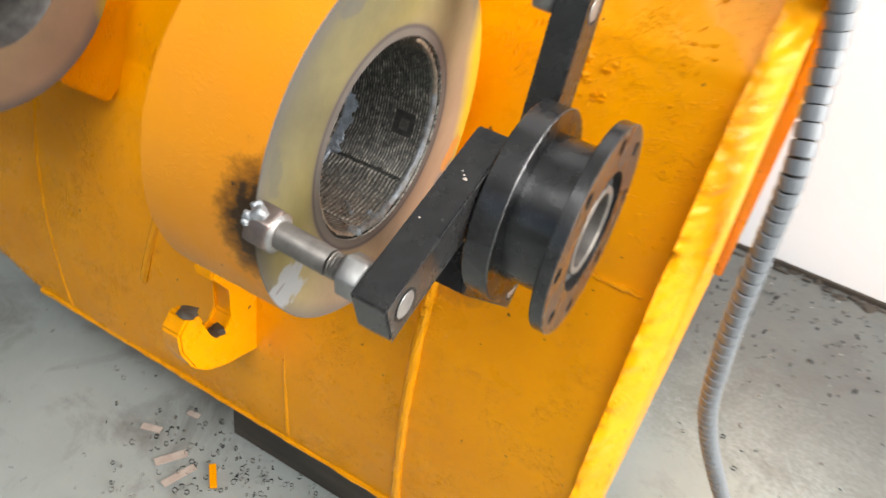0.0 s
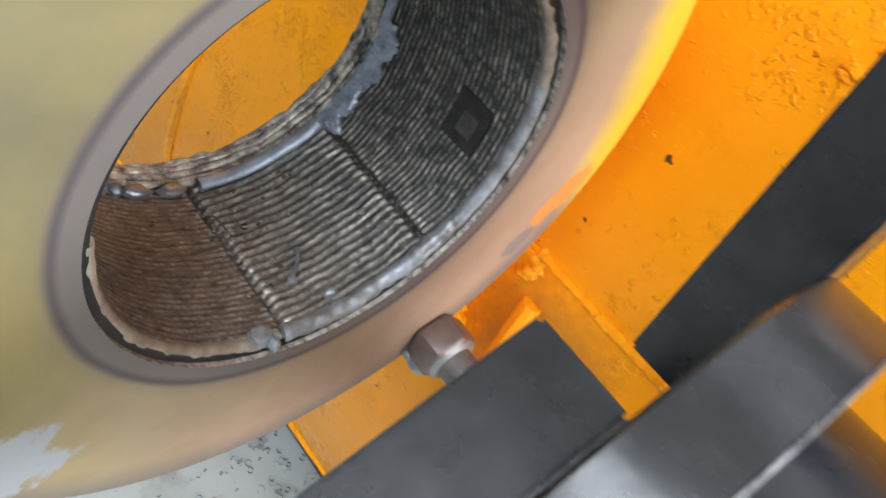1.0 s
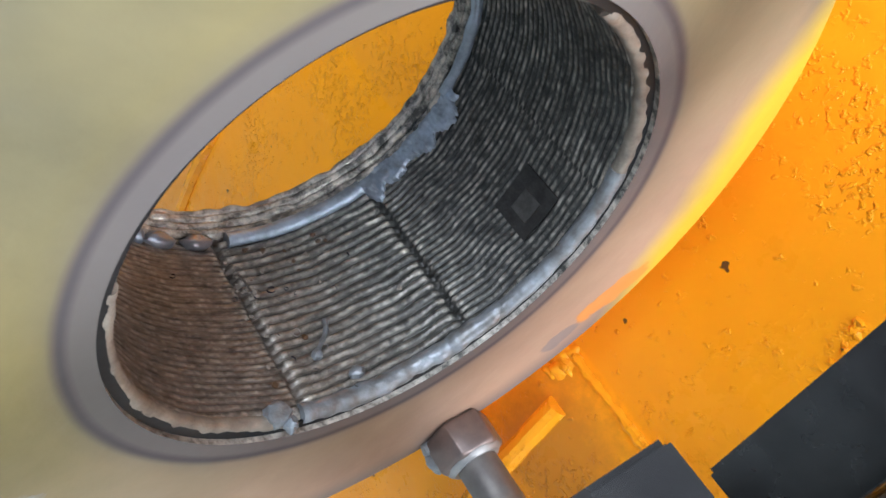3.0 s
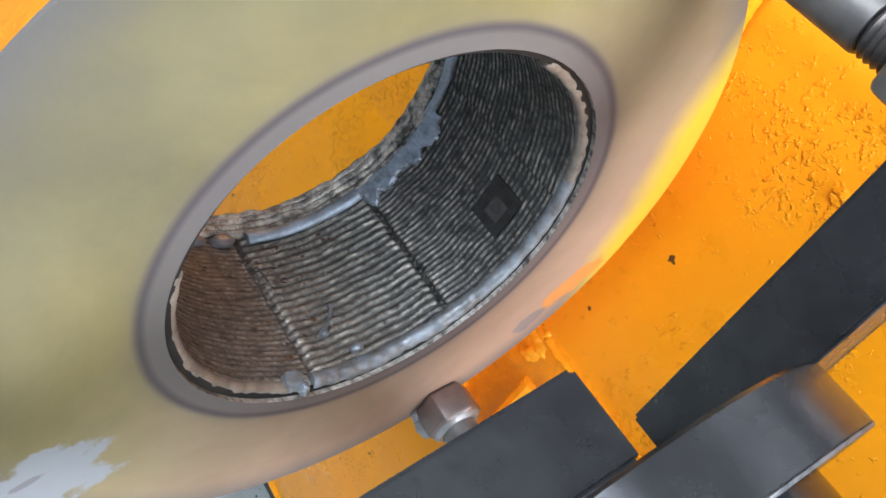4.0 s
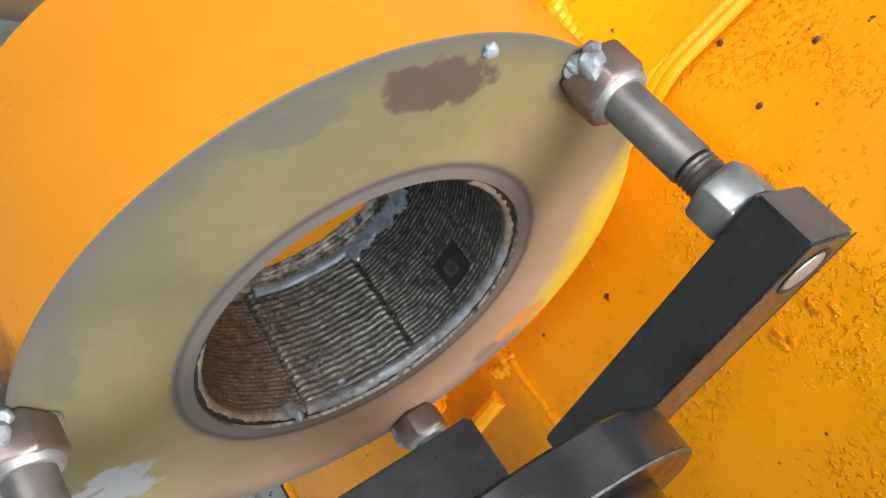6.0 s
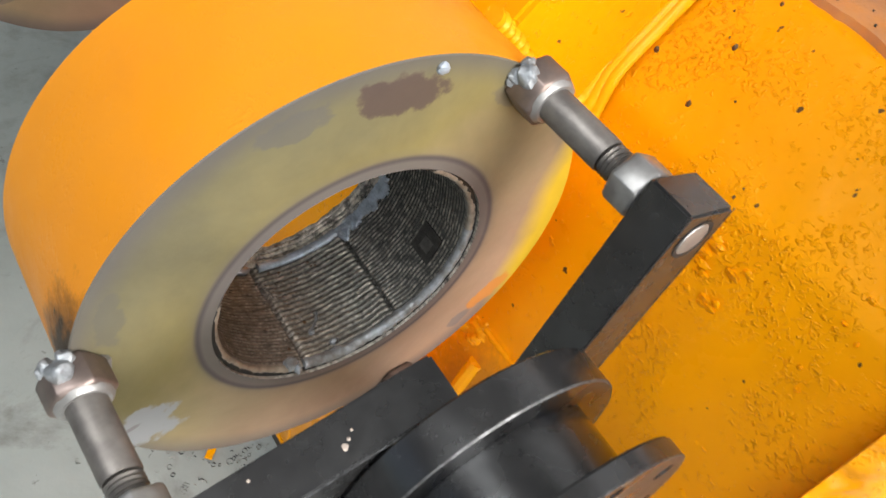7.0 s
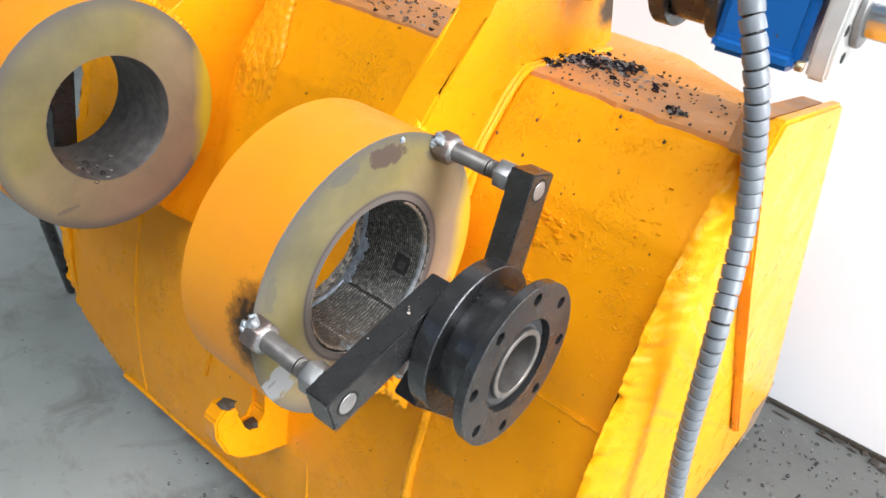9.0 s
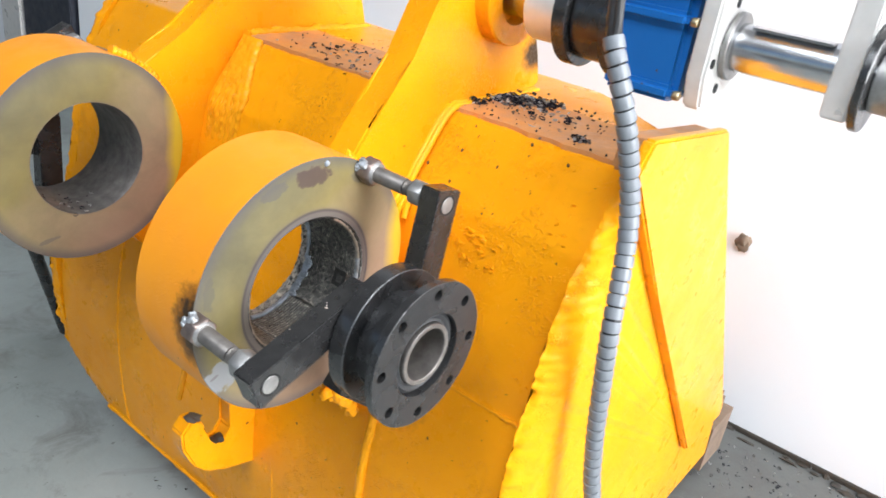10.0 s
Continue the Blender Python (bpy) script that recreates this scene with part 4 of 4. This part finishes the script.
def tube(r0, r1, y0, y1, seg=72, c=0.001):
    return lathe([(r1, y0 + c), (r1 - c, y0), (r0, y0), (r0, y1), (r1 - c, y1), (r1, y1 - c)], seg, centre=(CX, CZ))


mpart("boring_bar", tube(0.0001, 0.0240, -0.40, 0.16), CHROME, "polished steel boring bar")
mpart("bar_flat", block(CX - 0.024, CX + 0.0, -0.33, -0.255, CZ + 0.0215, CZ + 0.0241, 0.0008), CHROME)
# Near-black disc for the shade inside the cross hole.
mpart("bar_hole", lathe([(0.0001, 0), (0.0055, 0), (0.0055, 0.002), (0.0001, 0.002)], 24), DARK, "dark cross hole in the bar").matrix_local = Matrix.Translation((CX - 0.0232, -0.262, CZ + 0.009)) @ pose(0, 0, 0, 0, 0, -90)
mpart("tool_holder", tube(0.022, 0.043, -0.050, -0.006), ALU, "silver clamp sleeve")
mpart("clamp_screw", lathe([(0.0001, 0), (0.008, 0), (0.009, 0.001), (0.009, 0.004), (0.0001, 0.004)], 28), NUT).matrix_local = Matrix.Translation((CX - 0.0440, -0.028, CZ + 0.004)) @ pose(0, 0, 0, 0, 0, -90)
mpart("black_collar", tube(0.022, 0.060, -0.071, -0.054), BLACK)
mpart("black_housing", tube(0.022, 0.050, -0.112, -0.072), BLACK)
mpart("black_collar", tube(0.022, 0.060, -0.1255, -0.112), BLACK)
gb = [(CX - 0.05, CZ - 0.062), (CX + 0.045, CZ - 0.062), (CX + 0.05, CZ + 0.06), (CX - 0.05, CZ + 0.06)]
mpart("gearbox", prism(gb, -0.206, -0.126, 0.008, 3), BLUE, "blue painted cast gearbox")
for dz in (-0.052, 0.02, 0.05):
    mpart("gearbox_rib", block(CX - 0.058, CX + 0.01, -0.204, -0.128, CZ + dz - 0.008, CZ + dz + 0.008, 0.005, 3), BLUE)
    mpart("gearbox_bolt", hexnut(CX - 0.052, CZ + dz, -0.213, -0.206, 0.009), BRASS)
mpart("gearbox_cap", lathe([(0.0001, 0), (0.016, 0), (0.018, 0.003), (0.018, 0.012), (0.0001, 0.012)], 32), BLUE).matrix_local = Matrix.Translation((CX - 0.0625, -0.165, CZ - 0.012)) @ pose(0, 0, 0, 0, 0, -90)
fl = mpart("end_flange", prism([(CX - 0.045, CZ - 0.062), (CX + 0.045, CZ - 0.062), (CX + 0.055, CZ - 0.03), (CX + 0.055, CZ + 0.06), (CX - 0.055, CZ + 0.06), (CX - 0.055, CZ - 0.03)], -0.233, -0.214, 0.003, 2), ALU, "machined square end flange")
mpart("seal_ring", tube(0.0241, 0.034, -0.240, -0.2335), NUT)
# Near-black discs stand in for the shaded holes.
for a in (20, 110, 200, 250, 340):
    mpart("flange_hole", lathe([(0.0001, -0.2338), (0.005, -0.2338), (0.005, -0.2332), (0.0001, -0.2332)], 20, centre=(CX + 0.045 * math.cos(radians(a)), CZ + 0.045 * math.sin(radians(a)))), DARK)
mpart("end_plate", prism([(CX - 0.032, CZ - 0.040), (CX + 0.032, CZ - 0.040), (CX + 0.032, CZ + 0.11), (CX - 0.032, CZ + 0.11)], -0.362, -0.338, 0.002, 2), ALU, "machined aluminium end plate")
mpart("end_disc", tube(0.022, 0.050, -0.371, -0.363), BLACK)
mpart("end_collar", tube(0.0001, 0.03, -0.405, -0.372), NUT, "steel clamp collar at the bar end")

# ---- hose ----
hose = thing("spiral_wrapped_hose", "grey spiral-wrapped cable hose hanging beside the side plate", "hose", at=(0.2, -0.25, 0.2))
HB = Matrix.Translation((-0.2, 0.25, -0.2))
HP = [(0.185, -0.160, 0.46), (0.170, -0.176, 0.35), (0.161, -0.187, 0.284), (0.161, -0.202, 0.246), (0.168, -0.216, 0.205), (0.180, -0.228, 0.150), (0.182, -0.237, 0.1025), (0.174, -0.2445, 0.0566), (0.163, -0.252, 0.0087), (0.168, -0.2565, -0.059), (0.177, -0.261, -0.132), (0.192, -0.268, -0.206), (0.222, -0.282, -0.30), (0.275, -0.32, -0.42), (0.355, -0.395, -0.60), (0.385, -0.46, -0.69), (0.405, -0.62, -0.712)]
hp = catmull(HP, 200)
core = part("cable_core", sweep(hp[::8], 0.0072, 10), RUBBER, hose)
core.matrix_parent_inverse = HB
band = None
run, nxt = 0.0, 0.0
for i in range(1, len(hp) - 2):
    run += (hp[i] - hp[i - 1]).length
    if run >= nxt and hp[i].z < 0.274:
        nxt = run + 0.0128
        d = (hp[i + 1] - hp[i - 1]).normalized()
        m = Matrix.Translation(hp[i]) @ d.to_track_quat("Y", "Z").to_matrix().to_4x4() @ pose(0, 0, 0, 7, 0, 0)
        if band is None:
            band = part("wrap_band", lathe([(0.0074, -0.0058), (0.0094, -0.0056), (0.0098, 0), (0.0094, 0.0056), (0.0074, 0.0058)], 20, True), SLEEVE, hose)
            ob = band
        else:
            ob = new("wrap_band", band.data)
            ob.parent = hose
        ob.matrix_parent_inverse = HB
        ob.matrix_basis = m
cab = thing("black_cable", "black cables running up from the spiral wrap", "cable", at=(0.2, -0.18, 0.3))
for dx in (-0.006, 0.0, 0.006):
    c = part("cable_strand", sweep(catmull([(0.161 + dx * 0.5, -0.190, 0.268), (0.163 + dx, -0.184 + dx, 0.30), (0.170 + 2 * dx, -0.172 + dx, 0.38), (0.185 + 3 * dx, -0.160, 0.5)], 10), 0.004, 8), RUBBER, cab)
    c.matrix_parent_inverse = Matrix.Translation((-0.2, 0.18, -0.3))

# ---- on the floor ----
bm = block(0.150, 0.26, -0.35, 0.295, FLOOR, -0.607, 0.006)
tagged(part("timber_bearer", bm, GREASE), "oily dark timber bearer under the bucket lip", "timber")
bm = block(0.915, 1.085, -0.215, 0.06, FLOOR, -0.525, 0.028, 4)
tagged(part("packing_block", bm, TIMBER), "brown rounded timber block against the bucket's heel", "block")
bm = block(0.60, 0.76, 0.3, 0.64, FLOOR, -0.585, 0.01, 2)
tagged(part("packing_block", bm, TIMBER), "brown worn timber packing block under the bucket", "block")
BAR = [Vector((0.253, 1.075, -0.679)), Vector((0.155, 0.95, -0.412)), Vector((0.05, 0.816, -0.126))]
bar = part("steel_bar", sweep([*BAR], 0.012, 14), BLACK)
tagged(bar, "dark steel bar leaning behind the far boss", "bar")


def turnings(name, spots, n, zf, label, size=1.0, kind="stuff"):
    bm = bmesh.new()
    for i in range(n):
        cx, cy, sx, sy = random.choice(spots)
        x, y = random.gauss(cx, sx), random.gauss(cy, sy)
        z = zf(x, y)
        r = size * random.uniform(0.0015, 0.0045)
        a0, curl, tilt = random.uniform(0, 6.28), random.uniform(1.5, 7), random.uniform(-0.4, 0.9)
        w = size * random.uniform(0.0008, 0.0025)
        prev = None
        for k in range(7):
            a = a0 + curl * k / 6
            p = Vector((x + r * math.cos(a), y + r * math.sin(a), z + 0.0006 + tilt * r * (0.5 + 0.5 * math.sin(a))))
            lo, hi = bm.verts.new(p), bm.verts.new(p + Vector((0.2 * w, 0, w)))
            if prev:
                bm.faces.new((prev[0], lo, hi, prev[1]))
            prev = (lo, hi)
    ob = part(name, bm, CHIP, None, smooth=False)
    return tagged(ob, label, "metal chips", kind=kind)


turnings("steel_turnings", [(0.339, 0.036, 0.016, 0.009), (0.350, 0.026, 0.018, 0.012), (0.369, 0.004, 0.018, 0.013), (0.378, -0.018, 0.014, 0.014), (0.355, 0.012, 0.022, 0.016), (0.295, 0.043, 0.008, 0.006), (0.345, 0.03, 0.012, 0.008), (0.36, 0.01, 0.016, 0.01), (0.372, -0.006, 0.014, 0.012), (0.35, 0.02, 0.012, 0.012), (0.33, -0.04, 0.035, 0.035), (0.280, -0.118, 0.004, 0.004)], 420, lambda x, y: 0.1425, "heap of dark curled steel turnings on the ledge", 1.1)
turnings("steel_turnings", [(0.37, 0.20, 0.02, 0.02), (0.30, 0.24, 0.03, 0.04), (0.32, 0.31, 0.03, 0.03), (0.38, 0.17, 0.015, 0.02)], 120, lambda x, y: 0.1425, "scattered steel turnings on the far ledge", 0.85)
turnings("steel_turnings", [(0.06, 0.22, 0.05, 0.07), (0.12, 0.10, 0.03, 0.1), (1.08, -0.4, 0.09, 0.2), (1.0, -0.3, 0.1, 0.12), (0.95, -0.6, 0.14, 0.2), (0.5, -0.6, 0.25, 0.2), (0.1, 0.3, 0.06, 0.1)], 800, lambda x, y: FLOOR + 0.003, "fine steel turnings scattered on the concrete", 1.0)
turnings("steel_turnings", [(-0.01, 0.05, 0.012, 0.012), (0.0, 0.03, 0.012, 0.015)], 18, lambda x, y: -math.sqrt(max(0.0, 0.0708 ** 2 - x * x)) + 0.0012, "small steel turnings lying in the bore", 0.32)
turnings("steel_turnings", [(-0.01, 0.45, 0.02, 0.02)], 26, lambda x, y: -math.sqrt(max(0.0, 0.0745 ** 2 - x * x)) + 0.001, "small steel turnings lying in the far bore", 0.7)
for i, (x, y, w, l, turn) in enumerate(((0.086, 0.39, 0.012, 0.03, 20), (0.065, 0.33, 0.014, 0.045, 60), (0.05, 0.30, 0.012, 0.05, 75), (0.14, 0.36, 0.01, 0.02, 10))):
    ob = part("scrap_strip", block(-w / 2, w / 2, -l / 2, l / 2, 0, 0.0015, 0.0004, 1), PAPER)
    ob.matrix_world = pose(x, y, FLOOR + 0.004, 2, 3, turn)
    tagged(ob, "crumpled pale scrap strip on the concrete", "scrap", "floor scraps")
ob = part("yellow_chip", block(-0.005, 0.005, -0.02, 0.02, 0, 0.003, 0.0006, 1), ORANGE)
ob.matrix_world = pose(0.076, 0.262, FLOOR + 0.004, 0, 2, -45)
tagged(ob, "yellow plastic offcut on the concrete", "scrap")
bm = lump((WALL_X - 0.010, -0.095, -0.245), (0.010, 0.016, 0.020), 3, None, 0.5)
tagged(part("wall_bracket", bm, TIMBER), "small grey-brown bracket stub on the white wall", "bracket")


# ---- small marks ----
for i, (x, y, z, r) in enumerate(((-0.066, -0.0915, 0.0425, 0.0016), (-0.0635, -0.0895, 0.0432, 0.0009), (-0.061, -0.087, 0.0438, 0.0007), (-0.098, -0.083, 0.0295, 0.0008))):
    fleck = part("paint_fleck", lump((x, y, z), (r, r, r * 0.5), i + 3, None, 0.5, 1), PAPER, carrier, "pale fleck on the black arm")
# dirt that collects in the crease and along the wall foot
bm = bmesh.new()
for i in range(90):
    y = random.uniform(-1.6, 0.6)
    lump((WALL_X - 0.01 - abs(random.gauss(0, 0.018)), y, FLOOR + 0.003), (random.uniform(0.004, 0.016), random.uniform(0.006, 0.025), random.uniform(0.002, 0.006)), i, bm, 0.7, 1)
tagged(part("wall_foot_dirt", bm, GREASE), "dark swept dirt and swarf along the wall foot", "dirt", kind="stuff")
# grit lying on the dusty ledge and the shell
bm = bmesh.new()
for i in range(130):
    x, y = random.uniform(0.262, 0.41), random.uniform(-0.19, 0.04)
    lump((x, y, 0.1425), (random.uniform(0.0006, 0.0018),) * 3, i, bm, 0.6, 1)
for i in range(60):
    x, y = random.uniform(0.262, 0.41), random.uniform(0.10, 0.42)
    lump((x, y, 0.1425), (random.uniform(0.0006, 0.0018),) * 3, i, bm, 0.6, 1)
tagged(part("ledge_grit", bm, GREASE), "dark specks of grit on the dusty ledge", "grit", kind="stuff")
# bits of slag in the bore
SLAG = steel("pale_slag", (0.42, 0.38, 0.33), (0.24, 0.2, 0.16), 0.8, 0.1, 200, 0.3)
for i in range(46):
    d, y = (random.gauss(258.5, 2.5), random.uniform(0.028, 0.066)) if i % 2 else (random.uniform(258, 292), random.gauss(0.064, 0.006))
    if i % 9 == 0:
        d, y = random.uniform(235, 300), random.uniform(0.015, 0.06)
    r = random.uniform(0.0004, 0.0012)
    part("slag_bit", bore_lump(d, y, 0.0009, (r, r * random.uniform(0.6, 1.4), r * 0.6), i, None, 0.6, 1), SLAG if i % 4 else FLECK, boss)
part("slag_bit", bore_lump(298.1, 0.0319, 0.0013, (0.0010, 0.0009, 0.0008), 77, None, 0.6, 2), SLAG, boss)
part("slag_wire", sweep(catmull([((RL - 0.002) * math.cos(radians(d)), y, (RL - 0.002) * math.sin(radians(d))) for d, y in ((257.2, 0.0585), (258.9, 0.0590), (259.6, 0.0560), (260.0, 0.0510))], 6), 0.0004, 6), ROD, boss, "thin wire end lying in the bore")
# brown flecks left on the shell paint
bm = bmesh.new()
for i, (y, z, r) in enumerate(((0.003, 0.129, 0.0018), (0.0039, 0.1023, 0.0026), (-0.0008, 0.0703, 0.0026), (0.0385, 0.0789, 0.0026), (-0.0595, 0.054, 0.0014), (-0.0748, 0.1300, 0.0026), (-0.1267, 0.1236, 0.0027), (-0.02, 0.085, 0.0010), (-0.06, 0.06, 0.0009), (0.01, 0.105, 0.0009), (-0.045, 0.10, 0.0008), (-0.10, 0.09, 0.0008), (0.02, 0.115, 0.0010), (-0.03, 0.122, 0.0009))):
    lump((shell_x(z) - 0.0002, y, z), (r * 0.5, r * 0.6, r * 0.9), i + 3, bm, 0.5, 2)
tagged(bpart("paint_fleck", bm, FLECK), "brown flecks on the paint", kind="stuff")
bm = bmesh.new()
for i in range(26):
    y, z = random.uniform(-0.19, -0.135), random.uniform(-0.12, 0.10)
    lump((shell_x(z) + 0.0006, y, z), (0.0015, random.uniform(0.001, 0.003), random.uniform(0.001, 0.0025)), i + 30, bm, 0.7, 1)
tagged(bpart("paint_scab", bm, ORANGE), "rough painted-over scabs beside the side plate", kind="stuff")
